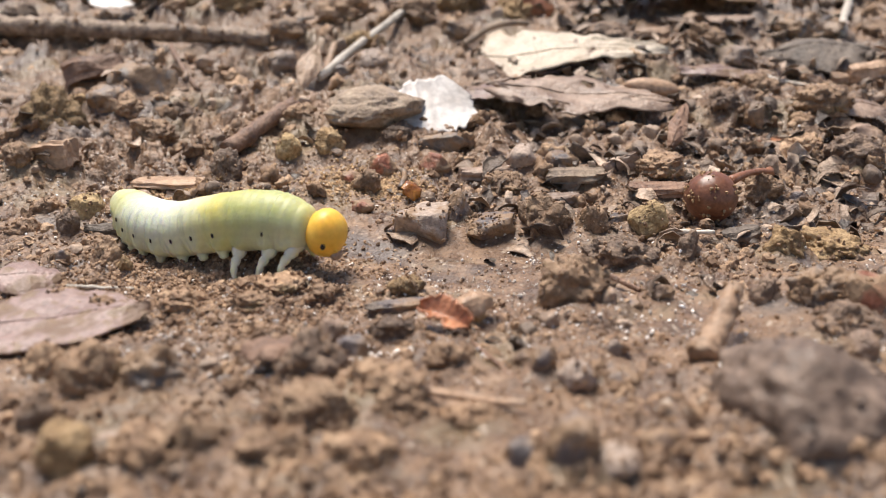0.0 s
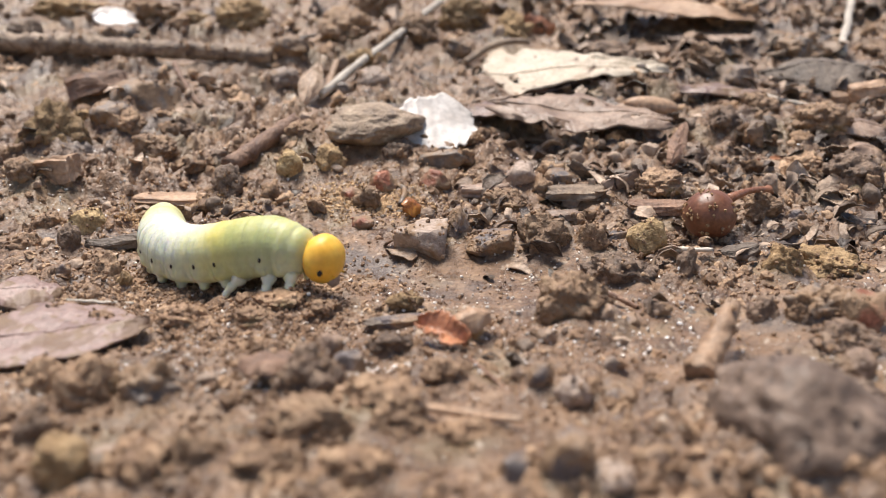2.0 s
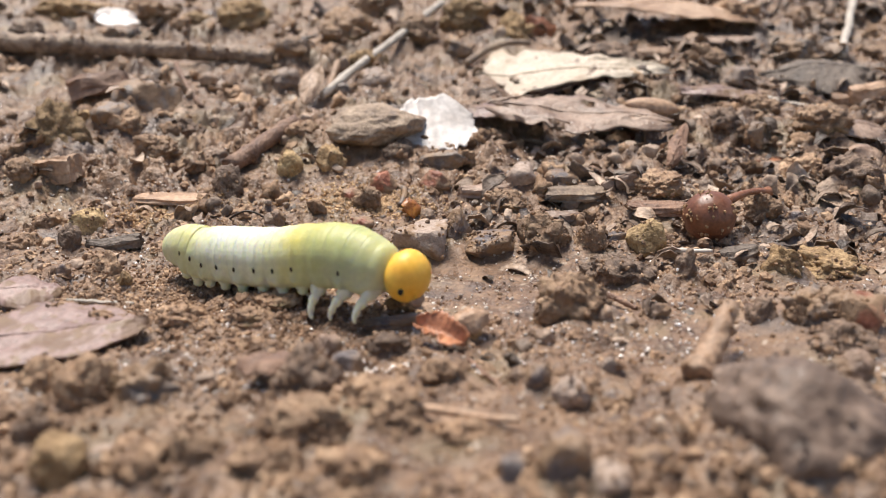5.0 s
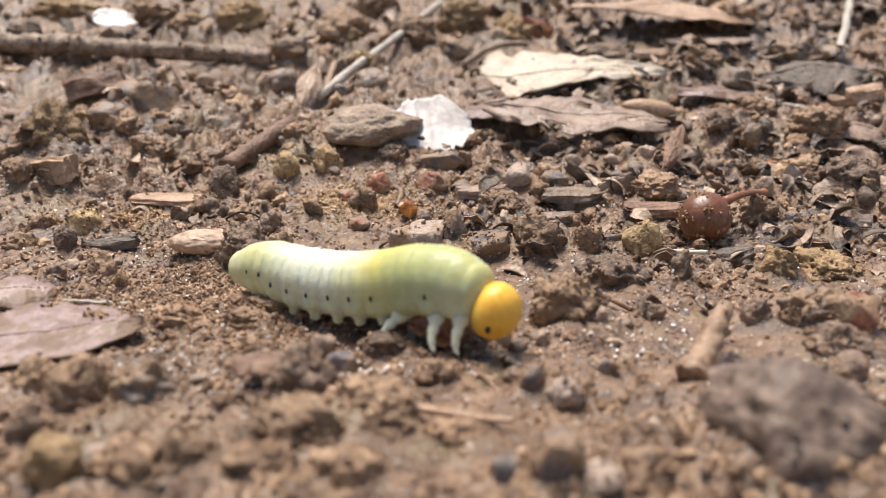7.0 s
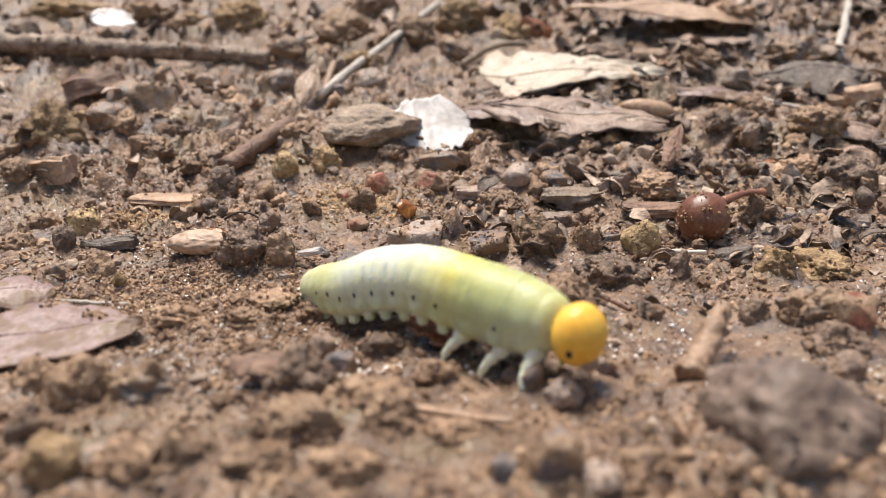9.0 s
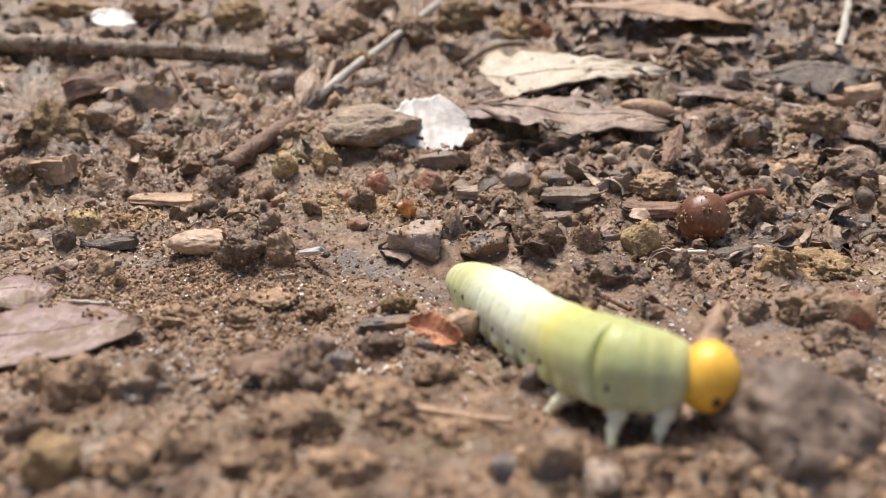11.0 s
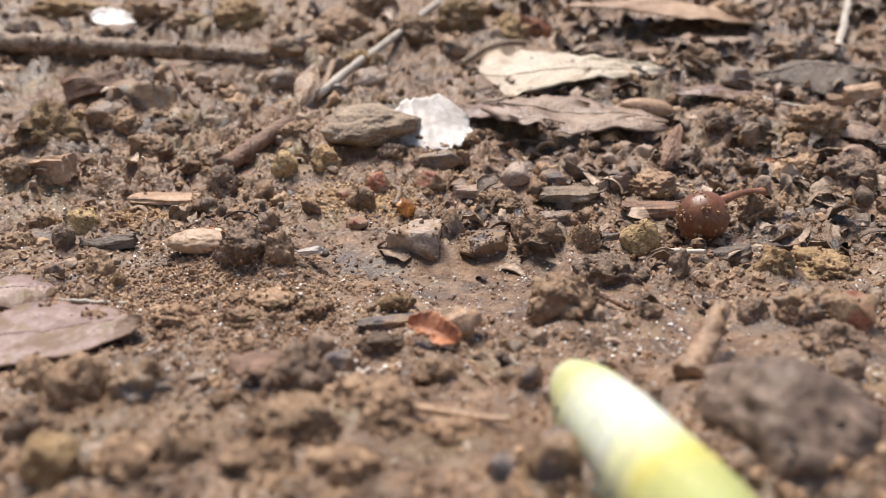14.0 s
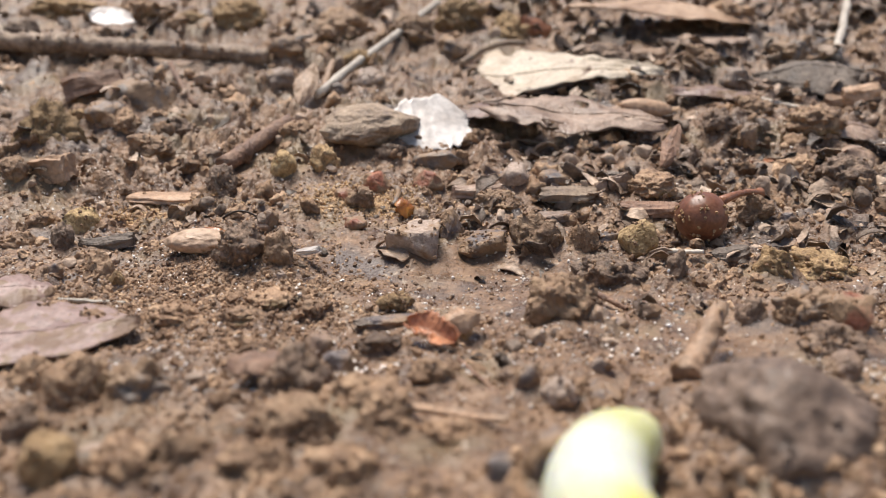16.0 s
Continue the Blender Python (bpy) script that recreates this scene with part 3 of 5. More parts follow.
# ---- loose stuff that nobody could count ----
def spec_pieces(kind, seed, count):
    """Small template shapes: verts and triangles."""
    rng = random.Random(seed)
    out = []
    for _ in range(count):
        if kind == "flake":
            # a torn scrap, curled along its length, its edges ragged
            nu, nv = 5, 3
            curl, twist, taper = rng.uniform(-1.6, 1.6), rng.uniform(-0.6, 0.6), rng.uniform(0.1, 0.8)
            wide = rng.uniform(0.25, 0.7)
            top = []
            for i in range(nu + 1):
                u = 2 * i / nu - 1
                ends = [wide * (1 - taper * u * u) * rng.uniform(0.6, 1.25) for _ in (0, 1)]
                for j in range(nv + 1):
                    v = 2 * j / nv - 1
                    y = v * ends[v > 0]
                    top.append((math.sin(u * curl) / curl + rng.uniform(-0.06, 0.06), y, (1 - math.cos(u * curl)) / curl + twist * u * y + 0.25 * y * y + rng.uniform(-0.05, 0.05)))
            n = len(top)
            f = []
            for i in range(nu):
                for j in range(nv):
                    p, q = i * (nv + 1) + j, (i + 1) * (nv + 1) + j
                    f += [(p, q, q + 1), (p, q + 1, p + 1), (n + q, n + p, n + q + 1), (n + q + 1, n + p, n + p + 1)]
            rim = [(i * (nv + 1), (i + 1) * (nv + 1)) for i in range(nu)][::-1] + [(j + 1, j) for j in range(nv)][::-1]
            rim = [(b, a) for a, b in rim] + [((i + 1) * (nv + 1) + nv, i * (nv + 1) + nv) for i in range(nu)] + [(nu * (nv + 1) + j, nu * (nv + 1) + j + 1) for j in range(nv)]
            for p, q in rim:
                f += [(p, q, n + q), (p, n + q, n + p)]
            out.append((np.array(top + [(x, y, z - 0.06) for x, y, z in top]), np.array(f)))
            continue
        bm = {"crumb": lambda: lumpy(2, rng.randint(0, 9999), 0.9, 0.2, 0.3), "clod": lambda: lumpy(3, rng.randint(0, 9999), 1.1, 0.3, 0.6), "grit": lambda: lumpy(1, rng.randint(0, 9999), 0.9, 0.6, 0.0),
              "gravel": lambda: lumpy(3, rng.randint(0, 9999), 0.4, 0.8, 0.1)}[kind]()
        v = np.array([tuple(p.co) for p in bm.verts])
        f = np.array([[p.index for p in q.verts] for q in bm.faces])
        bm.free()
        out.append((v, f))
    return out


def scatter(name, mat, kind, where, sizes, seed, label, category, smooth=False, squash=(0.6, 1.0), sink=0.3, templates=14, tilt=0.5):
    """Joins one small piece at each place into a single mesh."""
    rng = np.random.RandomState(seed)
    shapes = spec_pieces(kind, seed, templates)
    zs = ground_top(where[:, 0], where[:, 1])
    av, af, base = [], [], 0
    for i, (x, y) in enumerate(where):
        v, f = shapes[rng.randint(templates)]
        a, tx, ty = rng.uniform(0, 6.283), rng.normal(0, tilt), rng.normal(0, tilt)
        m = np.array(Euler((tx, ty, a)).to_matrix())
        s = sizes[i] * 0.5
        p = (v * [s, s * rng.uniform(0.65, 1.0), s * rng.uniform(*squash)]) @ m.T
        p = p + [x, y, zs[i] - p[:, 2].min() - sink * sizes[i]]
        av.append(p)
        af.append(f + base)
        base += len(p)
    ob = new(name, mesh_np(name, np.concatenate(av), np.concatenate(af), mat, smooth))
    return tagged(ob, label, category, kind="stuff")


def sown(count, seed, y0, y1, keep, spread_x=0.58):
    """Random places on the path; keep gives the chance of each."""
    rng = np.random.RandomState(seed)
    got = np.zeros((0, 2))
    while len(got) < count:
        y = np.exp(rng.uniform(math.log(y0), math.log(y1), count))
        x = rng.uniform(-1, 1, count) * (0.012 + spread_x * y)
        k = rng.uniform(0, 1, count) < keep(x, y)
        got = np.concatenate([got, np.stack([x[k], y[k]], 1)])
    return got[:count]


def build_stuff():
    rng = np.random.RandomState(5)
    crumbly = lambda x, y: np.clip(crumbliness(x, y) * 1.25 - 0.22, 0.02, 1) * (1 - 0.6 * np.clip((y - 0.14) / 0.03, 0, 1))
    p = sown(5200, 21, 0.055, 0.34, crumbly)
    scatter("soil_crumbs", "crumb", "crumb", p, (0.0005 + 0.0016 * rng.uniform(0, 1, len(p)) ** 3) * (0.7 + p[:, 1] * 4), 22,
            "loose brown crumbs of damp earth", "soil crumbs", False, (0.55, 0.95), 0.42)
    p = sown(18000, 23, 0.058, 0.24, lambda x, y: np.clip(crumbly(x, y) + 0.08, 0, 1))
    scatter("fine_grit", "crumb", "grit", p, (0.00026 + 0.0006 * rng.uniform(0, 1, len(p)) ** 2) * (0.6 + 3.4 * p[:, 1]), 24, "fine brown grit strewn over the earth", "grit")
    p = sown(750, 41, 0.13, 0.34, lambda x, y: np.clip((y - 0.12) / 0.06, 0, 1))
    scatter("small_clods", "crumb", "clod", p, 0.0016 + 0.0042 * rng.uniform(0, 1, len(p)) ** 2.2, 42, "small brown lumps of earth on the bank", "soil clods", True, (0.4, 0.8), 0.4)
    heap = lambda x, y: np.exp(-((x + 0.03) / 0.016) ** 2 - ((y - 0.112) / 0.013) ** 2)
    p = sown(9000, 61, 0.085, 0.15, heap)
    scatter("crumb_heap", "crumb", "grit", p, 0.0003 + 0.0008 * rng.uniform(0, 1, len(p)) ** 2, 62, "heap of fine loose brown crumbs beside a dead leaf", "soil crumbs", False, (0.6, 1.0), 0.42)
    crusty = lambda x, y: np.exp(-((x + 0.013) / 0.008) ** 2 - ((y - 0.147) / 0.0045) ** 2) + np.exp(-((x + 0.046) / 0.008) ** 2 - ((y - 0.143) / 0.003) ** 2)
    p = sown(5000, 63, 0.125, 0.165, crusty)
    scatter("sandy_crust", "sandy", "grit", p, 0.0004 + 0.0008 * rng.uniform(0, 1, len(p)) ** 2, 64, "patch of ochre sand over the damp earth", "sand", False, (0.5, 0.8), 0.5)
    p = sown(620, 25, 0.06, 0.34, lambda x, y: np.clip(0.12 + (y - 0.08) * 5, 0.1, 1) * crumbly(x, y))
    scatter("gravel", "gravel", "gravel", p, (0.001 + 0.0024 * rng.uniform(0, 1, len(p)) ** 2.5) * (0.6 + p[:, 1] * 4.5), 26,
            "small brown and grey stones in the earth", "gravel", True, (0.5, 0.9), 0.3)
    # more grains than the sand alone has; the extra ones imitate glints on mud
    p = sown(6800, 27, 0.078, 0.24, lambda x, y: 0.2 + 0.8 * (grain(x, y, 0.02, 31) > 0.1))
    scatter("sand_grains", "quartz", "grit", p, 0.0002 + 0.0005 * rng.uniform(0, 1, len(p)) ** 3, 28, "pale grains of quartz sand, some in place of wet glints", "sand", False, (0.6, 1), 0.1)
    right = lambda x, y: np.clip(np.clip((x + 0.005) / 0.03, 0.08, 1) * np.clip((y - 0.118) / 0.02, 0.02, 1) * (0.55 + 0.45 * grain(x, y, 0.02, 33)), 0, 1)
    p = sown(2100, 29, 0.1, 0.34, right)
    scatter("leaf_shards", "shard", "flake", p, (0.0015 + 0.0052 * rng.uniform(0, 1, len(p)) ** 2) * (0.5 + p[:, 1] * 3.6), 30,
            "broken brown and grey flakes of rotted leaves", "leaf litter", True, (0.6, 1.3), 0.10, 24, 0.36)
    p = sown(160, 35, 0.09, 0.33, lambda x, y: 0.4 + 0 * x)
    scatter("rootlets", "fibre", "flake", p, 0.001 + 0.003 * rng.uniform(0, 1, len(p)) ** 2, 36, "short dark scraps of root and bark", "plant scraps", False, (0.4, 0.8), 0.05, 10, 0.3)


# ---- the nut ----
def nut(x, y, r, stem_to, label):
    root = new("nut")
    root.matrix_basis = pose(x, y, gz(x, y) + r * 0.86)
    bm = ball(5)
    for v in bm.verts:
        p = v.co
        v.co = p * r * (1 + 0.025 * noise.noise(p * 1.5) + 0.006 * noise.noise(p * 6)) * (1 - 0.03 * abs(p.z))
    part("shell", finish("shell", bm, "nut"), root)
    end = Vector(stem_to) - Vector((x, y, gz(x, y) + r * 0.86))
    start = Vector((r * 0.72, 0.2 * r, r * 0.55))
    pts = [start.lerp(end, i / 9) + Vector((0, 0, 0.0006 * math.sin(i / 9 * 3.1))) for i in range(10)]
    part("stem", finish("stem", tube(pts, [0.00085 - 0.00035 * min(i, 4) / 4 + 0.00035 * (i == 9) for i in range(10)], 4, 9), "red_leaf"), root, "thin red-brown stem")
    rng = random.Random(6)
    shapes = spec_pieces("grit", 6, 8)
    av, af, base = [], [], 0
    for _ in range(280):
        d = Vector((rng.gauss(0, 1), rng.gauss(0, 1), rng.gauss(0.1, 1))).normalized()
        if rng.random() > 0.15 + 0.85 * max(0, noise.noise(d * 2.2 + Vector((3, 1, 4))) * 2.2 + 0.25 * (abs(d.x) > 0.6)):
            continue
        v, f = rng.choice(shapes)
        s = rng.uniform(0.00012, 0.00034)
        av.append(v * s + np.array(d) * r * 1.0)
        af.append(f + base)
        base += len(v)
    tagged(part("stuck_soil", mesh_np("stuck_soil", np.concatenate(av), np.concatenate(af), "sandy"), root, "pale grains of soil stuck to the shell"), kind="stuff")
    return tagged(root, label, "nut")


# ---- the larva ----
RINGS = 22
HALF = 0.0017
# where the segments sit along the body, in rings from the tail
SEGMENTS = (2.2, 3.5, 4.8, 6.5, 8.4, 10.4, 12.3, 14.2, 16.4, 18.7, 20.6)


def girth(s):
    """The body's radius from the tail (0) to the neck (1)."""
    return float(np.interp(s, (0, 0.05, 0.12, 0.25, 0.38, 0.5, 0.65, 0.8, 0.9, 0.96, 1.0), (0.0023, 0.0029, 0.0033, 0.0037, 0.0039, 0.0039, 0.0040, 0.0041, 0.0040, 0.0037, 0.0032)))


def skin(s, t):
    """How far the skin stands out at that place along the body and that angle round it: segments, folds and side lobes."""
    z, ring = math.sin(t), s * (RINGS - 1)
    near = max(math.exp(-((ring - c) / 0.62) ** 2) for c in SEGMENTS)
    out = 1 + 0.018 * (near - 0.5)
    out += 0.16 * near * math.exp(-((z + 0.52) / 0.17) ** 2) + 0.08 * math.exp(-((z + 0.75) / 0.16) ** 2)
    out += 0.0032 * math.cos(ring * 2 * math.pi * 1.9) * (1 - 0.5 * abs(z))
    return out + 0.012 * noise.noise(Vector((math.cos(t) * 2.5, ring * 0.9, z * 2.5))) + 0.006 * noise.noise(Vector((math.cos(t) * 7, ring * 2.6, z * 7)))


# colours from tail to neck; the back's whiter middle has blown-out toplight painted in
PIGMENT_AND_LIGHT_AT = (0.0, 0.13, 0.28, 0.48, 0.60, 0.68, 0.78, 0.9, 1.0)
BACK = ((0.62, 0.60, 0.34), (0.60, 0.58, 0.27), (0.73, 0.73, 0.58), (0.75, 0.75, 0.61), (0.70, 0.66, 0.36), (0.66, 0.57, 0.15), (0.47, 0.47, 0.17), (0.43, 0.45, 0.18), (0.55, 0.54, 0.25))
FLANK = ((0.64, 0.64, 0.40), (0.62, 0.61, 0.32), (0.65, 0.67, 0.44), (0.67, 0.69, 0.47), (0.65, 0.66, 0.40), (0.60, 0.60, 0.30), (0.51, 0.53, 0.27), (0.55, 0.58, 0.37), (0.62, 0.64, 0.43))


def ring_mesh(i):
    """One ring of the body along local y, head end at +y, finely wrinkled."""
    s0 = i / (RINGS - 1)
    bm = bmesh.new()
    na, nl = 56, 21
    rows = []
    for j in range(nl):
        a = -1 + 2 * j / (nl - 1)
        s = s0 + a * HALF / 0.031
        r = girth(s)
        if i == 0 and a < 0:
            r *= math.sqrt(max(1 - (a * 0.97) ** 2, 0.02))
        if i == RINGS - 1 and a > 0:
            r *= math.sqrt(1 - 0.7 * a * a)
        r *= 1 - 0.02 * (max(0, abs(a) - 0.42) / 0.58) ** 2 - 0.08 * (max(0, abs(a) - 0.8) / 0.2) ** 2
        row = []
        for k in range(na):
            t = 2 * math.pi * k / na
            x, z = math.cos(t), math.sin(t)
            belly = 1 - 0.10 * max(0, -z) ** 2
            w = skin(s, t)
            row.append(bm.verts.new((x * r * w * 0.97, a * HALF, z * r * belly * w)))
        rows.append(row)
    for p, q in zip(rows, rows[1:]):
        for k in range(na):
            bm.faces.new((p[k], p[(k + 1) % na], q[(k + 1) % na], q[k]))
    bm.faces.new(rows[0])
    bm.faces.new(rows[-1][::-1])
    bmesh.ops.recalc_face_normals(bm, faces=bm.faces[:])
    tone = bm.verts.layers.float_color.new("pigment_and_light")
    for v in bm.verts:
        s = s0 + v.co.y / 0.031
        s += 0.045 * noise.noise(Vector((v.co.x * 350, s * 14, v.co.z * 350))) + 0.02 * noise.noise(Vector((v.co.x * 900, s * 40, v.co.z * 900)))
        up = min(max(v.co.z / girth(s0) * 0.75 + 0.35, 0), 1)
        v[tone] = (*[float(np.interp(s, PIGMENT_AND_LIGHT_AT, [p[c] for p in FLANK]) * (1 - up) + np.interp(s, PIGMENT_AND_LIGHT_AT, [p[c] for p in BACK]) * up) for c in range(3)], 1)
    return finish("body_ring", bm, "skin")


def dot(name, rx, ry, rz, mat):
    bm = ball(2)
    for v in bm.verts:
        v.co = Vector((v.co.x * rx, v.co.y * ry, v.co.z * rz))
    return finish(name, bm, mat)


def leg_mesh():
    """A jointed leg that hangs down from its hip: a broad hip lobe, three joints that narrow, and a claw."""
    pts, rad = [], []
    joints = ((Vector((-0.0002, 0, 0.0012)), 0.0013), (Vector((0.0002, 0, -0.0002)), 0.00105), (Vector((0.0006, 0.0001, -0.0015)), 0.00062), (Vector((0.0008, 0.0001, -0.0027)), 0.00046), (Vector((0.0007, 0.0003, -0.0038)), 0.00034), (Vector((0.0006, 0.0007, -0.0043)), 0.00014))
    for n, ((p, r), (q, e)) in enumerate(zip(joints, joints[1:])):
        for k in range(4):
            u = k / 4
            pts.append(p.lerp(q, u))
            rad.append((r + (e - r) * u) * (1 + (0.16 if n else 0.0) * math.sin(u * math.pi) - (0.10 if k == 0 and n else 0)))
    pts.append(joints[-1][0])
    rad.append(joints[-1][1])
    return finish("leg", tube(pts, rad, 3, 14, 0.04), "leg")


def proleg_mesh():
    """A soft stub with a broad base and a pinched, two-lipped foot."""
    bm = ball(3)
    for v in bm.verts:
        p = v.co.copy()
        k = 1 - 0.28 * math.exp(-((p.z + 0.45) / 0.22) ** 2)
        lip = 1 + 0.12 * abs(p.y) * max(0, -p.z)
        v.co = Vector((p.x * 0.00095 * k, p.y * 0.00098 * k * lip, p.z * 0.0012 + 0.0001 * abs(p.y) * (p.z < -0.4))) * (1 + 0.05 * noise.noise(p * 3))
    return finish("proleg", bm, "proleg")


def head_mesh(r):
    bm = ball(5)
    for v in bm.verts:
        p = v.co
        crown = 1 + 0.03 * noise.noise(p * 1.3)
        groove = 1 - 0.012 * math.exp(-(p.x / 0.04) ** 2) * (p.z > -0.3)
        v.co = Vector((p.x * 0.99, p.y * 0.84, p.z * 1.02)) * r * crown * groove
    return finish("head", bm, "head")


def build_larva():
    larva = new("sawfly_larva")
    tagged(larva, "plump pale yellow-green larva with an orange head, crawling", "larva")
    rings, legs = [], []
    leg, pro, spir = leg_mesh(), proleg_mesh(), dot("spiracle", 0.0001, 0.0002, 0.00034, "black")
    for i in range(RINGS):
        ob = part("body_ring", ring_mesh(i), larva)
        rings.append(ob)
        r = girth(i / (RINGS - 1))
        for side in (-1, 1):
            if i in (21, 19, 16):
                hip = part("leg", leg, ob, "whitish jointed leg with a small claw", pose(side * r * 0.5, 0, -r * 0.72, 0, 0, 0 if side > 0 else 180))
                legs.append((hip, i, side, r))
            for c in SEGMENTS:
                if round(c) == i and c < 15.5:
                    part("proleg", pro, ob, "stubby whitish proleg", pose(side * r * 0.58, (c - i) * 0.00148, -r * 0.76, 0, side * -14, 0))
                if round(c) == i and c not in (16.4, 20.6):
                    part("spiracle", spir, ob, "black breathing spot", pose(side * r * 0.975, (c - i) * 0.00148, (0.05 if c < 4 else -0.17) * r, 0, 0, 0))
    r = 0.0031
    head = part("head", head_mesh(r), larva, "smooth round orange head")
    for side in (-1, 1):
        part("eye", dot("eye", 0.00026, 0.00042, 0.00048, "black"), head, "small black eye", pose(side * r * 0.87, r * 0.24, -r * 0.32, 0, 0, side * -14))
        part("antenna", dot("antenna", 0.00016, 0.0003, 0.00016, "head"), head, "", pose(side * r * 0.45, r * 0.66, -r * 0.52))
    bm = ball(3)
    for v in bm.verts:
        v.co = Vector((v.co.x * 0.0013, v.co.y * 0.0007, v.co.z * 0.0008))
    part("mouthparts", finish("mouthparts", bm, "brown_leaf"), head, "brownish mouthparts", pose(0, r * 0.5, -r * 0.82, 25))
    return larva, rings, head, legs


# ---- how the larva crawls ----
STEPS = []


def crawl(t, head, *spine):
    """Where the larva is at t seconds: the middle of its head and its spine from tail to neck, in millimetres."""
    STEPS.append((t, Vector(head) / 1000, [Vector(p) / 1000 for p in spine]))


def along(points, s):
    """A smooth curve through the points, by arc length."""
    n = len(points)
    ext = [points[0] * 2 - points[1], *points, points[-1] * 2 - points[-2]]
    fine = []
    for i in range(n - 1):
        a, b, c, d = ext[i:i + 4]
        for k in range(12):
            u = k / 12
            fine.append(0.5 * ((2 * b) + (c - a) * u + (2 * a - 5 * b + 4 * c - d) * u * u + (3 * b - a - 3 * c + d) * u ** 3))
    fine.append(points[-1])
    run = [0.0]
    for p, q in zip(fine, fine[1:]):
        run.append(run[-1] + (q - p).length)
    out = []
    for v in s:
        w = v * run[-1]
        i = min(max(int(np.searchsorted(run, w)) - 1, 0), len(fine) - 2)
        f = (w - run[i]) / max(run[i + 1] - run[i], 1e-9)
        out.append((fine[i].lerp(fine[i + 1], f), (fine[min(i + 2, len(fine) - 1)] - fine[max(i - 1, 0)]).normalized()))
    return out


def upright(place, ahead, up):
    side = ahead.cross(up).normalized()
    up = side.cross(ahead).normalized()
    return Matrix((side, ahead, up)).transposed().to_4x4(), up


def motions(larva, rings, head, legs):
    body, parts, heads = [], [[] for _ in rings], []
    for t, hp, spine in STEPS:
        base = (spine[0] + hp) / 2
        way = hp - spine[0]
        m = pose(base.x, base.y, gz(base.x, base.y), 0, 0, math.degrees(math.atan2(-way.x, way.y)))
        body.append((t, m))
        inv = m.inverted()
        placed = along(spine, [i / (RINGS - 1) for i in range(RINGS)])
        up = Vector((0, 0, 1))
        for i in range(RINGS - 1, -1, -1):
            p, d = placed[i]
            up = (up * 0.8 + Vector((0, 0, 1)) * 0.2) if abs(d.z) < 0.7 else up
            turn, up = upright(p, d, up)
            parts[i].append((t, inv @ Matrix.Translation(p) @ turn))
        d = (hp - placed[-3][0]).normalized()
        d = Vector((d.x, d.y, d.z * 0.5 - 0.05)).normalized()
        turn, _ = upright(hp, d, Vector((0, 0, 1)))
        heads.append((t, inv @ Matrix.Translation(hp) @ turn))
    walk(larva, body)
    walk(head, heads)
    for ob, rows in zip(rings, parts):
        walk(ob, rows)
    for hip, i, side, r in legs:
        rows = []
        for k in range(65):
            ph = 2 * math.pi * (k * 0.25 / 1.25 + i * 0.11 + (0.5 if side > 0 else 0))
            swing, raised = 16 * math.sin(ph) + {21: 0, 19: -10, 16: -28}[i], 12 * max(0, math.cos(ph))
            rows.append((k * 0.25, pose(side * r * 0.5, 0, -r * 0.72, swing, -side * (24 + raised)) @ pose(0, 0, 0, 0, 0, 0 if side > 0 else 180)))
        walk(hip, rows)


# ---- what lies on the path ----
soil_clod(-0.0721, 0.1671, 0.0145, 0.0117, 0.0090, 100, "tan_soil", "large brown clod of damp earth behind a wood chip")
soil_clod(-0.0362, 0.1466, 0.0059, 0.0050, 0.0046, 101, "dark_soil", "dark grey-brown clod of earth")
soil_clod(-0.0206, 0.1562, 0.0064, 0.0055, 0.0046, 102, "tan_soil", "ochre clod of crumbly earth")
soil_clod(0.0145, 0.1299, 0.0082, 0.0070, 0.0051, 103, "soil", "rough brown lump of crumbly earth")
soil_clod(0.0211, 0.1295, 0.0059, 0.0050, 0.0044, 104, "soil", "pinkish brown clod of earth")
soil_clod(0.0310, 0.1139, 0.0035, 0.0030, 0.0039, 105, "dark_soil", "nearly black clod of earth")
soil_clod(0.0227, 0.1156, 0.0110, 0.0093, 0.0038, 106, "dark_soil", "flat dark clod of earth with a ragged rim")
soil_clod(0.0144, 0.1002, 0.0105, 0.0090, 0.0050, 107, "soil", "mossy brown mound of earth with a dark underside")
soil_clod(0.0461, 0.1194, 0.0065, 0.0055, 0.0040, 108, "tan_soil", "ochre lump at the end of a soil ridge")
soil_clod(0.0526, 0.1216, 0.0115, 0.0098, 0.0034, 109, "tan_soil", "long low ridge of tan earth")
soil_clod(0.0366, 0.0993, 0.0043, 0.0036, 0.0034, 110, "dark_soil", "grey crumbly clod of earth")
soil_clod(0.0426, 0.0987, 0.0083, 0.0070, 0.0044, 111, "grey_stone", "bluish grey lump of caked soil")
soil_clod(-0.0268, 0.1193, 0.0085, 0.0072, 0.0055, 112, "dark_soil", "black and grey clod of crumbling bark mould")
soil_clod(-0.0217, 0.1181, 0.0053, 0.0045, 0.0049, 113, "soil", "dark brown crumbly clod of earth")
soil_clod(-0.0550, 0.1276, 0.0039, 0.0033, 0.0035, 114, "dark_soil", "small black clod of earth")
soil_clod(-0.0619, 0.1370, 0.0054, 0.0046, 0.0025, 115, "soil", "flat brown clod of earth")
soil_clod(-0.0621, 0.1296, 0.0050, 0.0042, 0.0024, 116, "soil", "low brown clod of earth")
soil_clod(-0.0451, 0.1150, 0.0052, 0.0044, 0.0039, 117, "soil", "rough brown clod with grains on top")
soil_clod(-0.0152, 0.1044, 0.0047, 0.0040, 0.0016, 118, "soil", "dark crumbly clod in a hollow")
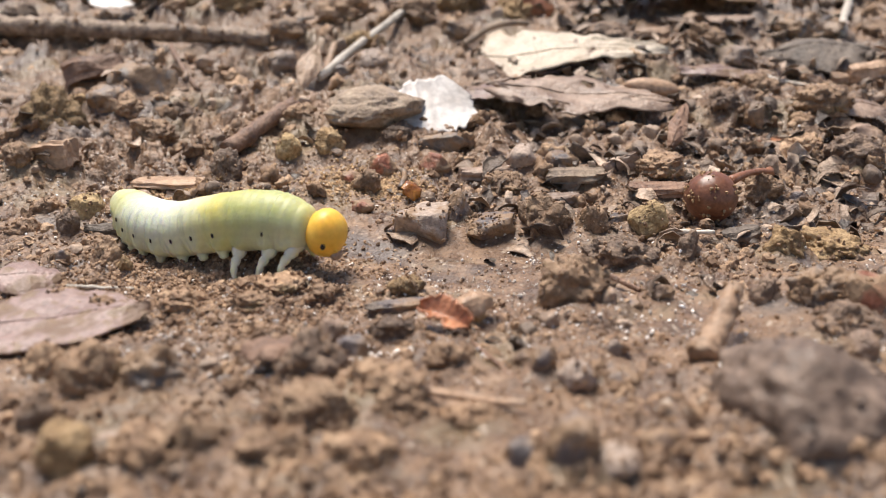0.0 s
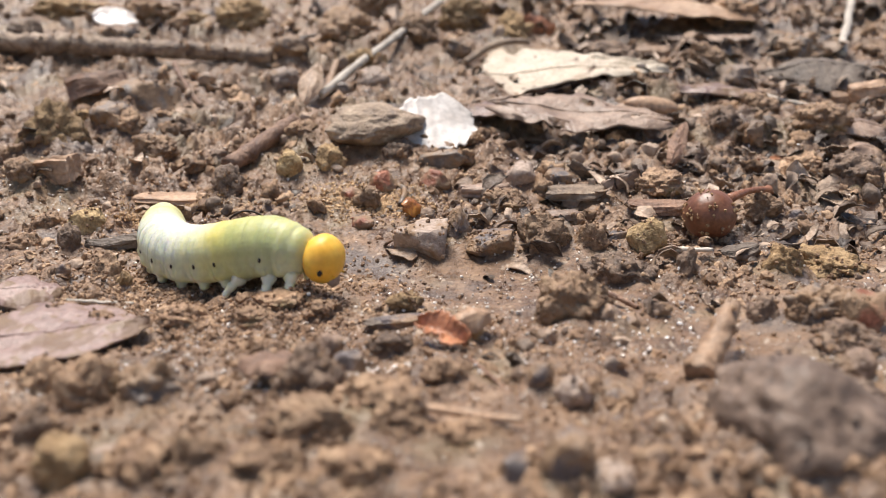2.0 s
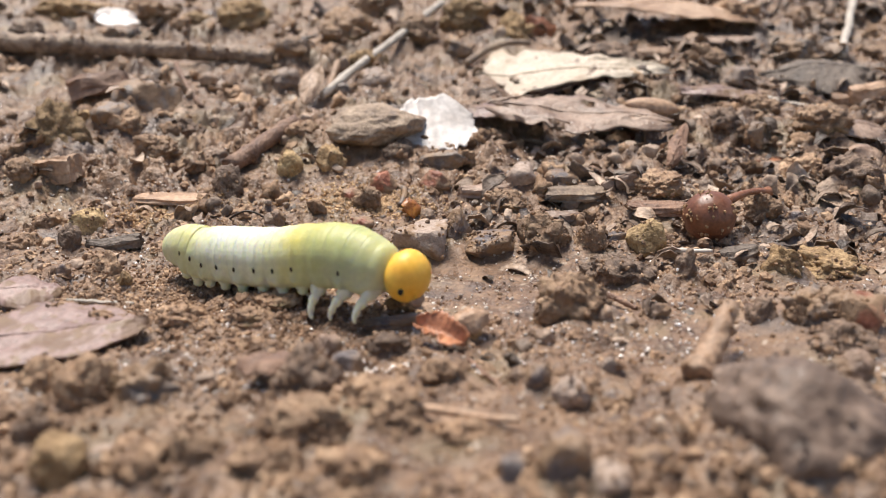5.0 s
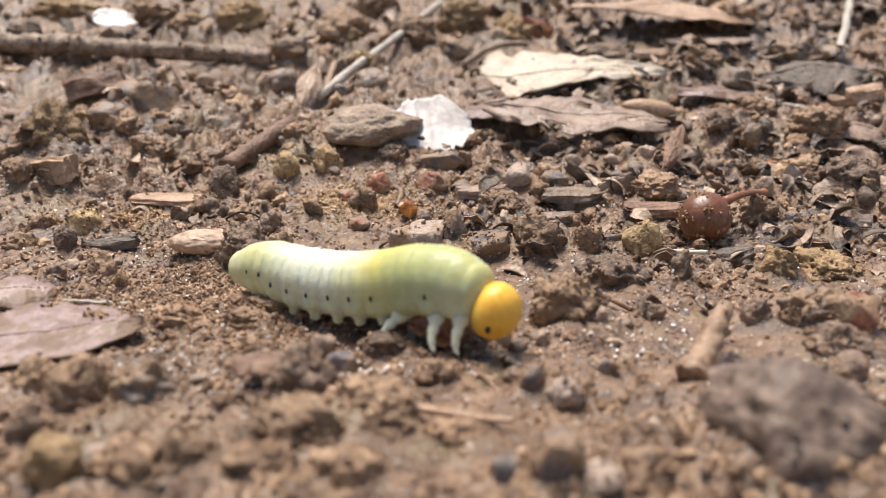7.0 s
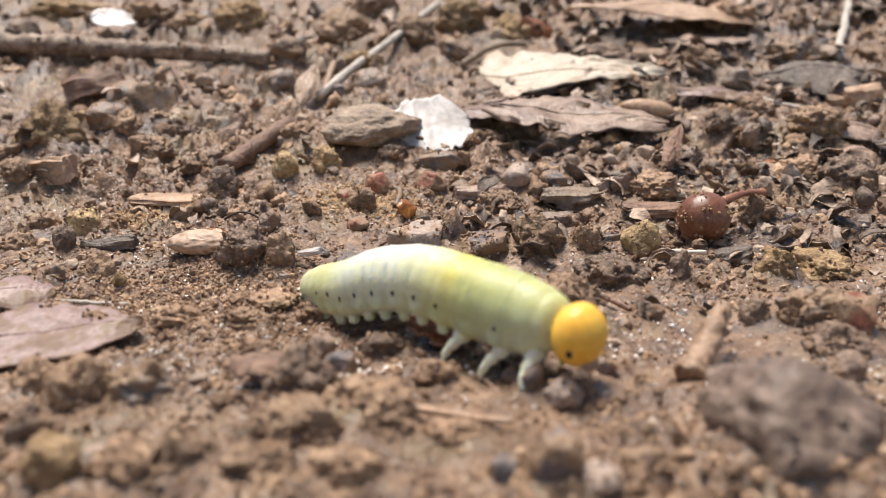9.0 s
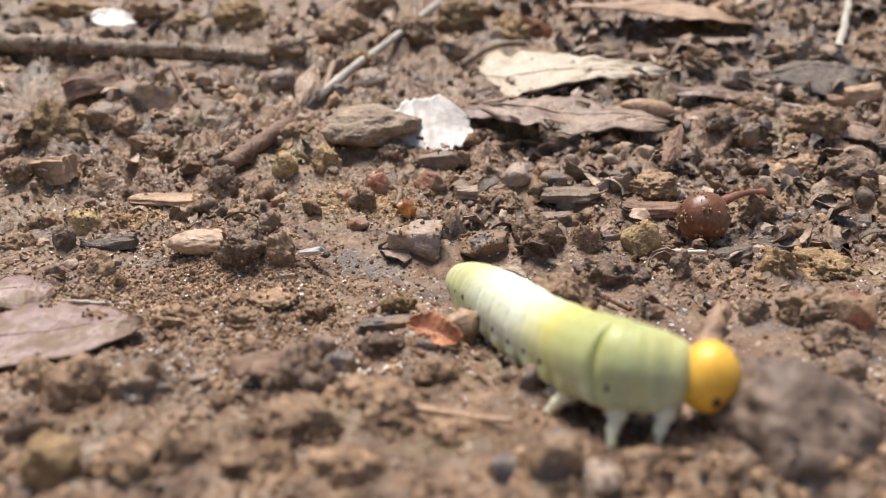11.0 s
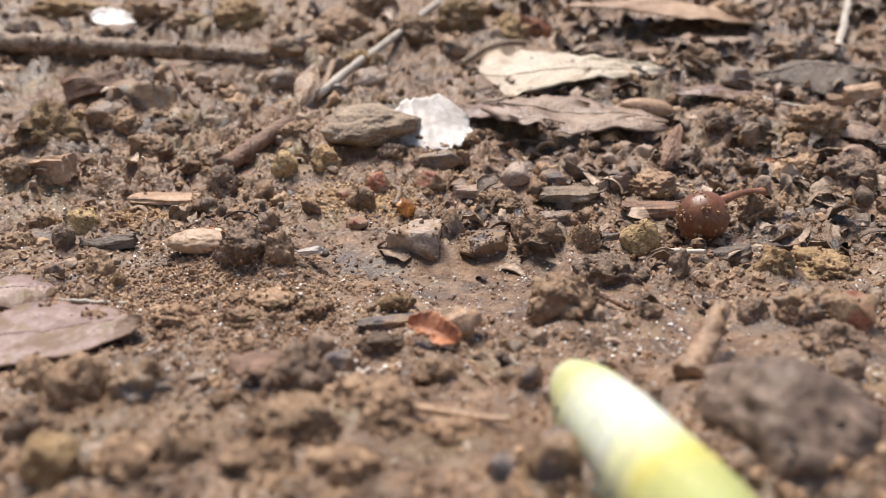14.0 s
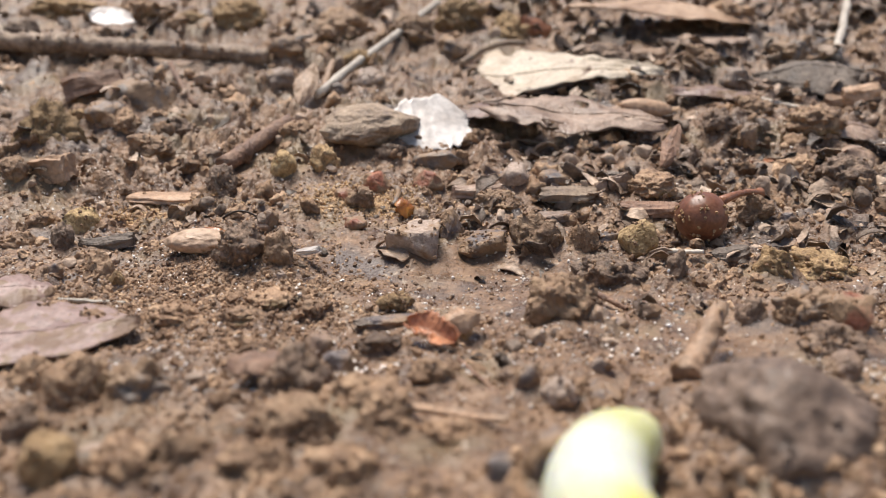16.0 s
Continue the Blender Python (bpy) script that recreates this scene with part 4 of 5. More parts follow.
soil_clod(-0.0315, 0.1008, 0.0072, 0.0061, 0.0024, 119, "soil", "loose heap of crumbled brown earth")
soil_clod(-0.0236, 0.1008, 0.0084, 0.0072, 0.0017, 120, "soil", "crumbled heap of reddish brown earth")
soil_clod(-0.0208, 0.1063, 0.0068, 0.0058, 0.0012, 121, "soil", "heap of fine crumbled earth")
soil_clod(-0.0058, 0.1059, 0.0051, 0.0044, 0.0019, 122, "tan_soil", "small yellowish green crumb heap")
soil_clod(-0.0135, 0.0781, 0.0083, 0.0070, 0.0046, 123, "dark_soil", "large blurred grey-brown clod of earth")
soil_clod(-0.0128, 0.0718, 0.0082, 0.0070, 0.0036, 124, "soil", "dark grey lump of caked soil")
soil_clod(-0.0280, 0.0783, 0.0072, 0.0061, 0.0042, 125, "grey_stone", "dark grey clod of earth")
soil_clod(-0.0342, 0.0782, 0.0072, 0.0061, 0.0049, 126, "soil", "brown and grey clod of earth")
soil_clod(-0.0207, 0.0669, 0.0054, 0.0045, 0.0034, 127, "soil", "rounded brown clod of earth")
soil_clod(-0.0353, 0.0707, 0.0046, 0.0039, 0.0030, 128, "dark_soil", "dark lump of earth")
soil_clod(-0.0393, 0.0809, 0.0052, 0.0044, 0.0038, 129, "soil", "grey-brown clod with pale crumbs")
soil_clod(-0.0050, 0.0731, 0.0073, 0.0062, 0.0026, 130, "soil", "low brown hump of earth")
soil_clod(-0.0068, 0.0920, 0.0057, 0.0048, 0.0017, 131, "dark_soil", "flat black clod of earth")
soil_clod(-0.0627, 0.1753, 0.0097, 0.0082, 0.0044, 132, "soil", "brown clod of earth below a grey stone")
soil_clod(-0.0504, 0.1765, 0.0076, 0.0065, 0.0037, 133, "dark_soil", "dark clod of earth")
soil_clod(-0.0181, 0.2090, 0.0113, 0.0096, 0.0043, 134, "tan_soil", "pale brown clod on the bank")
soil_clod(-0.0249, 0.2287, 0.0163, 0.0138, 0.0070, 135, "soil", "brown clod on the bank")
soil_clod(-0.0516, 0.2395, 0.0156, 0.0133, 0.0061, 136, "tan_soil", "ochre clod on the bank")
soil_clod(0.0372, 0.2104, 0.0151, 0.0128, 0.0052, 137, "dark_soil", "dark hollow clod beneath a leaf")
soil_clod(0.0579, 0.2069, 0.0112, 0.0095, 0.0045, 138, "soil", "brown clod on the bank")
soil_clod(0.0712, 0.2331, 0.0152, 0.0129, 0.0053, 139, "soil", "brown clod on the bank")
soil_clod(0.0824, 0.2178, 0.0168, 0.0143, 0.0058, 140, "grey_stone", "grey lump of caked soil")
soil_clod(0.0609, 0.1799, 0.0099, 0.0084, 0.0043, 141, "soil", "brown clod among leaf litter")
soil_clod(0.0532, 0.1748, 0.0086, 0.0073, 0.0037, 142, "dark_soil", "dark clod among leaf litter")
soil_clod(0.0698, 0.1724, 0.0126, 0.0107, 0.0045, 143, "soil", "pinkish brown clod among leaf litter")
soil_clod(0.0631, 0.1603, 0.0099, 0.0084, 0.0034, 144, "soil", "crumbly brown clod on damp earth")
soil_clod(0.0492, 0.1405, 0.0071, 0.0060, 0.0035, 145, "soil", "crumbly brown clod beside the nut")
soil_clod(0.0352, 0.1467, 0.0091, 0.0078, 0.0027, 146, "soil", "flat brown clod on damp earth")
soil_clod(0.0087, 0.1441, 0.0081, 0.0069, 0.0029, 147, "soil", "brown clod with grains")
soil_clod(-0.0132, 0.1451, 0.0055, 0.0047, 0.0031, 148, "soil", "small brown clod on damp earth")
soil_clod(-0.0073, 0.2254, 0.0134, 0.0114, 0.0060, 149, "soil", "brown clod beside a straw")
soil_clod(-0.0084, 0.1617, 0.0060, 0.0051, 0.0031, 150, "dark_soil", "small dark clod on damp earth")
soil_clod(-0.0274, 0.1683, 0.0073, 0.0062, 0.0037, 151, "soil", "brown clod beside a twig")
soil_clod(-0.0531, 0.1640, 0.0091, 0.0077, 0.0035, 152, "soil", "low crumbly clod on damp earth")
soil_clod(-0.0724, 0.1518, 0.0066, 0.0056, 0.0032, 153, "soil", "brown clod of earth")
soil_clod(-0.1017, 0.2255, 0.0108, 0.0092, 0.0058, 154, "dark_soil", "dark clod at the stick")
soil_clod(-0.0761, 0.2417, 0.0171, 0.0145, 0.0051, 155, "soil", "brown clod on the bank")
soil_clod(-0.1013, 0.2519, 0.0193, 0.0164, 0.0056, 156, "tan_soil", "pale brown clod on the bank")
soil_clod(-0.0180, 0.2456, 0.0145, 0.0123, 0.0055, 157, "soil", "brown clod on the bank")
soil_clod(-0.0066, 0.0754, 0.0080, 0.0068, 0.0028, 158, "soil", "low grey-brown clod of earth")
soil_clod(-0.0153, 0.0664, 0.0072, 0.0061, 0.0024, 159, "soil", "dark lump of damp earth")
soil_clod(-0.0251, 0.0656, 0.0062, 0.0053, 0.0024, 160, "soil", "brown lump of damp earth")
soil_clod(-0.0075, 0.0642, 0.0056, 0.0048, 0.0021, 161, "soil", "dark brown lump of earth")
soil_clod(0.0008, 0.0721, 0.0057, 0.0049, 0.0017, 162, "soil", "low brown hump of mud")
soil_clod(-0.0008, 0.0833, 0.0048, 0.0040, 0.0017, 163, "soil", "small brown hump of mud")
soil_clod(0.0700, 0.1549, 0.0113, 0.0096, 0.0043, 164, "dark_soil", "dark brown lump with crumbs on top")
soil_clod(-0.0398, 0.0984, 0.0085, 0.0050, 0.0026, 167, "soil", "crumbled earth lying over a dead leaf's edge")
soil_clod(-0.0460, 0.1004, 0.0066, 0.0045, 0.0022, 168, "soil", "crumbled earth lying over a dead leaf")
stone(-0.0610, 0.1872, 0.0141, 0.0120, 0.0077, 300, "grey_stone", "large angular grey stone")
stone(-0.0040, 0.1273, 0.0090, 0.0080, 0.0046, 301, "pale_stone", "angular pinkish stone with a flat pale top", 0.4)
stone(0.0020, 0.1312, 0.0048, 0.0041, 0.0047, 302, "blue_stone", "purplish grey angular stone")
stone(0.0064, 0.1297, 0.0098, 0.0083, 0.0022, 303, "blue_stone", "flat purplish stone smeared with mud")
stone(-0.0555, 0.1363, 0.0060, 0.0051, 0.0033, 304, "ochre", "yellowish brown chunk of stone")
stone(0.0121, 0.1535, 0.0063, 0.0054, 0.0038, 305, "pale_stone", "pinkish tan stone on damp earth")
stone(0.0192, 0.1527, 0.0061, 0.0052, 0.0023, 306, "blue_stone", "flat blue-grey stone on damp earth")
stone(0.0245, 0.1022, 0.0041, 0.0035, 0.0019, 307, "brown_stone", "small purplish brown angular stone")
stone(-0.0101, 0.0826, 0.0039, 0.0033, 0.0030, 308, "blue_stone", "dark blue-grey angular stone")
stone(-0.0125, 0.0864, 0.0038, 0.0032, 0.0026, 309, "brown_stone", "dark brown angular stone")
stone(0.0084, 0.0626, 0.0044, 0.0037, 0.0042, 310, "blue_stone", "dark slate-coloured angular stone")
stone(-0.0004, 0.1615, 0.0098, 0.0080, 0.0034, 311, "grey_stone", "grey stone at a leaf's edge")
stone(-0.0023, 0.1528, 0.0057, 0.0049, 0.0025, 312, "red_stone", "reddish stone chip on damp earth")
stone(-0.0107, 0.1516, 0.0053, 0.0045, 0.0028, 313, "red_stone", "pinkish red stone chip")
stone(0.0462, 0.0950, 0.0056, 0.0047, 0.0042, 314, "red_stone", "reddish brown stone on damp earth")
stone(0.0402, 0.0841, 0.0040, 0.0034, 0.0029, 315, "brown_stone", "dark brown stone with a yellow rim")
stone(-0.0648, 0.1762, 0.0087, 0.0074, 0.0033, 316, "grey_stone", "grey angular stone on damp earth")
stone(0.0624, 0.1995, 0.0085, 0.0072, 0.0031, 317, "pale_stone", "pale stone among litter")
stone(0.0205, 0.0995, 0.0039, 0.0033, 0.0014, 318, "blue_stone", "flat bluish stone on damp earth")
stone(0.0250, 0.1310, 0.0075, 0.0063, 0.0021, 319, "blue_stone", "flat purplish stone on damp earth")
stone(-0.0160, 0.1461, 0.0039, 0.0033, 0.0020, 320, "red_stone", "small dark red stone chip")
stone(0.0046, 0.0638, 0.0038, 0.0032, 0.0024, 321, "blue_stone", "blue-grey stone near the mud")
pebble(-0.0348, 0.2017, 0.0076, 0.0065, 0.0040, 400, "pale_stone", "smooth pale grey pebble")
pebble(-0.0270, 0.1550, 0.0052, 0.0044, 0.0041, 401, "ochre", "yellowish brown pebble crusted with soil")
pebble(-0.0260, 0.1342, 0.0029, 0.0025, 0.0023, 402, "brown_stone", "small round grey-brown pebble")
pebble(-0.0215, 0.1151, 0.0022, 0.0019, 0.0013, 403, "pale_stone", "small pale pebble on damp earth")
pebble(-0.0515, 0.1165, 0.0021, 0.0018, 0.0015, 404, "blue_stone", "small blue-grey pebble on damp earth")
pebble(-0.0420, 0.1120, 0.0025, 0.0021, 0.0019, 405, "tan_soil", "small ochre pebble on damp earth")
pebble(0.0288, 0.1283, 0.0062, 0.0053, 0.0043, 406, "ochre", "round ochre ball of soil beside a white stalk")
pebble(0.0085, 0.0816, 0.0031, 0.0026, 0.0022, 407, "blue_stone", "round blue-grey pebble on damp earth")
pebble(0.0118, 0.0800, 0.0044, 0.0040, 0.0024, 408, "pale_stone", "tan pebble with a dark side")
pebble(0.0163, 0.0855, 0.0018, 0.0016, 0.0013, 409, "pale_stone", "small white pebble on damp earth")
pebble(0.0158, 0.0805, 0.0046, 0.0039, 0.0012, 410, "blue_stone", "flat blue pebble on damp earth")
pebble(-0.0311, 0.0648, 0.0055, 0.0046, 0.0034, 411, "tan_soil", "large tan pebble on damp earth")
pebble(-0.0282, 0.0674, 0.0025, 0.0021, 0.0014, 412, "pale_stone", "small white pebble on damp earth")
pebble(0.0117, 0.0626, 0.0050, 0.0043, 0.0022, 413, "pale_stone", "pale rounded pebble on damp earth")
pebble(-0.0217, 0.1932, 0.0059, 0.0050, 0.0026, 414, "grey_stone", "grey pebble on damp earth")
pebble(-0.0154, 0.1964, 0.0074, 0.0063, 0.0033, 415, "pale_stone", "pinkish grey pebble on damp earth")
pebble(-0.0359, 0.2135, 0.0082, 0.0070, 0.0037, 416, "brown_stone", "dark brown pebble beside the stick")
pebble(-0.0132, 0.1364, 0.0038, 0.0032, 0.0016, 417, "red_stone", "orange-brown pebble on damp earth")
pebble(-0.0708, 0.1765, 0.0048, 0.0041, 0.0034, 418, "tan_soil", "small ochre pebble on damp earth")
pebble(0.0539, 0.1380, 0.0039, 0.0033, 0.0018, 419, "blue_stone", "dark blue-grey pebble on damp earth")
pebble(0.0021, 0.2184, 0.0079, 0.0067, 0.0036, 420, "grey_stone", "grey pebble on the bank")
pebble(-0.0633, 0.2387, 0.0086, 0.0073, 0.0034, 421, "tan_soil", "ochre pebble on the bank")
pebble(0.0070, 0.0841, 0.0024, 0.0021, 0.0015, 422, "brown_stone", "small dark red-brown pebble")
pebble(0.0022, 0.0953, 0.0039, 0.0033, 0.0023, 423, "tan_soil", "tan pebble beside red leaf scraps")
pebble(0.0161, 0.0668, 0.0039, 0.0033, 0.0019, 424, "brown_stone", "grey-brown pebble in the mud")
bark_chip("wood_chip", -0.0670, 0.1543, 0.0077, 0.0046, 0.0040, (0, -10, -14), 501, "tan_husk", "broken chip of pale brown wood with a cut end", "wood chip", 0.0, 0.15)
bark_chip("bark_chip", -0.0736, 0.1947, 0.0119, 0.0059, 0.0048, (-22, -10, 8), 502, "brown_wood", "dark brown curved scrap of bark", "bark chip", 0.0008)
bark_piece(-0.0346, 0.1252, 0.0097, 0.0056, 0.0032, 503, "pale_husk", "smooth tan oval piece of bark", 0.14, 0.15)
bark_chip("bark_chip", -0.0451, 0.1482, 0.0140, 0.0056, 0.0012, (0, 1, 2), 504, "tan_husk", "flat tan strip of bark pressed in the earth", "bark chip", 0.0002)
bark_piece(-0.0146, 0.1680, 0.0212, 0.0160, 0.0080, 505, "wood", "grey-brown slab of layered bark")
bark_chip("bark_chip", -0.0490, 0.1291, 0.0074, 0.0030, 0.0018, (0, -6, 8), 506, "dark_leaf", "black flat scrap of bark", "bark chip", 0.0)
bark_chip("slate_chip", -0.0055, 0.1011, 0.0063, 0.0025, 0.0011, (0, -3, 4), 507, "blue_stone", "thin blue-grey splinter of slate", "slate chip", 0.0)
bark_chip("bark_chip", 0.0414, 0.1252, 0.0056, 0.0034, 0.0021, (10, -8, 10), 508, "dark_leaf", "dark crumbling scrap of bark", "bark chip", 0.0)
bark_chip("bark_chip", 0.0269, 0.1491, 0.0038, 0.0019, 0.0056, (30, 60, 20), 509, "brown_leaf", "upright curled scrap of brown bark", "bark chip", 0.0)
bark_chip("bark_chip", 0.0210, 0.1475, 0.0093, 0.0046, 0.0020, (6, 0, 6), 510, "wood", "grey splintered scrap of bark", "bark chip", 0.0)
bark_chip("bark_chip", 0.0336, 0.1415, 0.0098, 0.0039, 0.0020, (4, 0, -6), 511, "brown_wood", "brown splintered strip of bark", "bark chip", 0.0)
bark_chip("yellow_scrap", 0.0396, 0.2292, 0.0055, 0.0028, 0.0017, (0, 8, -20), 512, "amber_leaf", "small bright yellow plant scrap", "plant scrap", 0.0)
bark_chip("bark_chip", 0.0481, 0.2174, 0.0082, 0.0041, 0.0026, (4, 0, -6), 513, "tan_husk", "tan scrap of bark", "bark chip", 0.0)
bark_chip("bark_chip", 0.0220, 0.2344, 0.0079, 0.0047, 0.0048, (10, 20, 20), 514, "red_leaf", "amber-brown scrap of bark", "bark chip", 0.0)
bark_chip("bark_chip", 0.0836, 0.1925, 0.0057, 0.0028, 0.0021, (0, 0, -6), 515, "tan_husk", "yellowish scrap of bark", "bark chip", 0.0)
bark_chip("bark_chip", 0.0875, 0.1906, 0.0070, 0.0042, 0.0035, (0, -10, -10), 516, "tan_husk", "yellowish brown scrap of bark", "bark chip", 0.0)
bark_chip("white_flake", -0.0182, 0.1208, 0.0045, 0.0016, 0.0009, (0, -16, -38), 517, "white_leaf", "white flake of dry leaf", "leaf flake", 0.0016)
bark_chip("bark_chip", 0.0174, 0.1403, 0.0062, 0.0031, 0.0014, (0, 0, 6), 518, "brown_leaf", "flat brown scrap of bark", "bark chip", 0.0)
bark_chip("bark_chip", 0.0062, 0.1497, 0.0085, 0.0034, 0.0019, (0, 0, 14), 519, "brown_leaf", "grey-brown splinter of bark", "bark chip", 0.0)
mud_lump(0.0290, 0.0708, 0.0154, 0.0170, 0.0082, 541, "mud", "very large grey-brown lump of caked mud")
soil_clod(0.0355, 0.0790, 0.0110, 0.0100, 0.0022, 545, "dark_soil", "low brown hump behind a large lump of mud")
soil_clod(0.0420, 0.0920, 0.0110, 0.0080, 0.0030, 532, "dark_soil", "broad low clod of brown mud")
mud_lump(0.0268, 0.0765, 0.0080, 0.0080, 0.0026, 533, "mud", "low grey lump of caked mud")
stick = twig("fallen_stick", (-0.1127, 0.2200, 0.0016), (-0.0398, 0.2131, 0.0012), 0.00240, 0.00185, (0.0006, 0.0006), 601, "bark", "long weathered brown stick lying across the bank", "stick", 60, 0.3, 60)
part("side_shoot", finish("side_shoot", tube([Vector((0.0012 * i, 0.0002 * i * i, 0.002 - 0.0011 * i)) for i in range(6)], [0.0007, 0.0006, 0.0006, 0.0005, 0.0004, 0.0003], 5, 8), "brown_wood"), stick, "thin broken side shoot")
part("knot", finish("knot", lumpy(3, 77, 0.4), "wood"), stick, "", pose(-0.012, -0.001, 0.0012) @ Matrix.Diagonal((0.0016, 0.0012, 0.0012, 1)))
twig("twig", (-0.0378, 0.1562, 0.0016), (-0.0285, 0.1724, 0.0020), 0.00150, 0.00150, (0, 0), 602, "brown_wood", "short reddish brown twig stub", "twig", 22, 0.06)
twig("straw", (-0.0256, 0.1880, 0.0020), (-0.0009, 0.2418, 0.0055), 0.00084, 0.00091, (0, 0), 603, "straw", "long straight bleached straw", "straw")
twig("dead_stem", (-0.0251, 0.1954, 0.0010), (-0.0243, 0.2052, 0.0040), 0.00087, 0.00074, (0, 0), 604, "tan_husk", "thin dry tan stem", "stem")
twig("twig", (0.0044, 0.2129, 0.0010), (0.0196, 0.2209, 0.0030), 0.00078, 0.00067, (0, 0.002), 605, "wood", "thin bent grey twig", "twig")
twig("rootlet", (0.0652, 0.1869, 0.0012), (0.0761, 0.1825, 0.0008), 0.00041, 0.00033, (0, -0.0006), 606, "straw", "thin pale rootlet on damp earth", "root")
twig("dry_stalk", (0.0905, 0.2127, 0.0010), (0.1050, 0.2435, 0.0040), 0.00099, 0.00093, (0, 0), 607, "straw", "upright pale dry stalk", "stalk")
twig("white_stalk", (0.0320, 0.1256, 0.0014), (0.0371, 0.1232, 0.0014), 0.00038, 0.00030, (0, 0), 608, "straw", "short white piece of dry stalk", "stalk")
twig("twig", (0.0184, 0.1077, 0.0020), (0.0228, 0.1044, 0.0004), 0.00041, 0.00030, (0, 0), 609, "brown_wood", "thin brown twig leaning on a mound", "twig")
twig("twig", (0.0246, 0.0838, 0.0004), (0.0304, 0.0928, 0.0054), 0.00165, 0.00092, (0, 0), 610, "tan_husk", "broken twig with a pale split tip", "twig", 30, 0.2, 14)
twig("grass_blade", (-0.0108, 0.0764, 0.0016), (0.0061, 0.0735, 0.0009), 0.00044, 0.00030, (0.0006, 0.0002), 611, "tan_husk", "thin orange-tan dry grass blade", "grass")
twig("rootlet", (-0.0334, 0.1352, 0.0001), (-0.0271, 0.1348, 0.0001), 0.00017, 0.00014, (0, 0.0014), 612, "fibre", "thin black arched rootlet", "root")
twig("stalk", (-0.0466, 0.1048, 0.0002), (-0.0392, 0.1068, 0.0002), 0.00031, 0.00025, (0, 0), 613, "straw", "pale dry stalk lying on a leaf", "stalk")
twig("rootlet", (-0.0603, 0.2062, 0.0030), (-0.0503, 0.1874, 0.0006), 0.00060, 0.00042, (0.001, 0.001), 614, "brown_wood", "thin hanging brown rootlet", "root")
twig("twig", (0.0035, 0.1511, 0.0003), (0.0120, 0.1569, 0.0002), 0.00038, 0.00032, (0, 0), 615, "tan_husk", "thin tan twig among litter", "twig")
twig("twig", (0.0193, 0.1476, 0.0002), (0.0254, 0.1511, 0.0002), 0.00033, 0.00027, (0, 0), 616, "brown_wood", "thin brown twig among litter", "twig")
twig("rootlet", (-0.0078, 0.1464, 0.0004), (-0.0091, 0.1527, 0.0003), 0.00051, 0.00043, (0.0012, 0.0008), 617, "grey_stone", "curved grey root end", "root")
twig("twig", (-0.0783, 0.1587, 0.0004), (-0.0731, 0.1606, 0.0003), 0.00050, 0.00040, (0, 0), 618, "brown_wood", "thin brown twig end", "twig")
twig("twig", (0.0021, 0.0890, 0.0002), (0.0064, 0.0786, 0.0001), 0.00024, 0.00017, (0, 0), 619, "brown_wood", "thin brown twig pressed in the mud", "twig")
leaf("curled_leaf", 0.0405, 0.1588, 0.0040, 0.0110, 0.0030, (12, -34, 62), (0.12, -0.5), 740, "brown_wood", "narrow curled reddish leaf", "leaf", ragged=0.3)
leaf("fallen_leaf", 0.0273, 0.2018, 0.004, 0.0414, 0.0265, (22, -2, -7), (0.05, -0.03), 701, "pale_leaf", "pale bleached leaf with brown spots on the bank", "leaf", ragged=0.45, tip=0.7)
leaf("fallen_leaf", 0.0256, 0.1750, 0.0042, 0.0336, 0.0163, (18, 5, -10), (0.04, -0.06), 702, "brown_leaf", "torn pinkish brown leaf below a pale one", "leaf", ragged=0.6, holes=0.55)
leaf("fallen_leaf", -0.0020, 0.1710, 0.003, 0.0149, 0.0159, (34, 0, 16), (0.05, 0.06), 703, "white_leaf", "bright white torn piece of leaf", "leaf", ragged=0.3, rib=False, wave=0.35)
leaf("fallen_leaf", 0.0543, 0.2338, 0.004, 0.0465, 0.0211, (6, 4, -6), (0.08, -0.1), 704, "tan_husk", "tan dry leaf high on the bank", "leaf", ragged=0.3)
leaf("fallen_leaf", -0.0440, 0.0938, 0.0016, 0.0210, 0.0150, (6, -2, 17), (0.05, -0.05), 705, "pink_leaf", "large pinkish dead leaf pressed on the mud", "leaf", ragged=0.22, point=0.95)
leaf("leaf_scrap", -0.0809, 0.2297, 0.0035, 0.0103, 0.0083, (30, 0, 40), (0.1, 0.1), 706, "white_leaf", "small bright white scrap of leaf", "leaf", ragged=0.2, rib=False)
leaf("leaf_husk", -0.0277, 0.1885, 0.0036, 0.0125, 0.0048, (14, -42, 74), (0.1, -0.2), 707, "pale_husk", "tan dry leaf husk beside a straw", "leaf", ragged=0.2, point=1.1)
soil_clod(0.0051, 0.2361, 0.0150, 0.0110, 0.0080, 165, "tan_soil", "ochre-brown crumbling clod on the bank")
soil_clod(0.0155, 0.2300, 0.0125, 0.0100, 0.0070, 166, "tan_soil", "ochre-brown clod beside a pale leaf")
leaf("rotting_leaf", 0.0814, 0.2022, 0.0026, 0.0248, 0.0161, (20, 0, -4), (0.2, -0.4), 710, "dark_leaf", "dark rotting leaf arched over a dark hollow", "leaf", ragged=0.7, holes=0.4)
leaf("curled_leaf", 0.0599, 0.1623, 0.0016, 0.0082, 0.0071, (30, 0, 8), (-0.25, -0.5), 711, "red_leaf", "small curled red-brown leaf", "leaf", ragged=0.25)
leaf("curled_leaf", 0.0760, 0.1626, 0.002, 0.0073, 0.0065, (24, 10, 20), (0.2, -0.5), 712, "brown_leaf", "small curled brown leaf", "leaf", ragged=0.3)
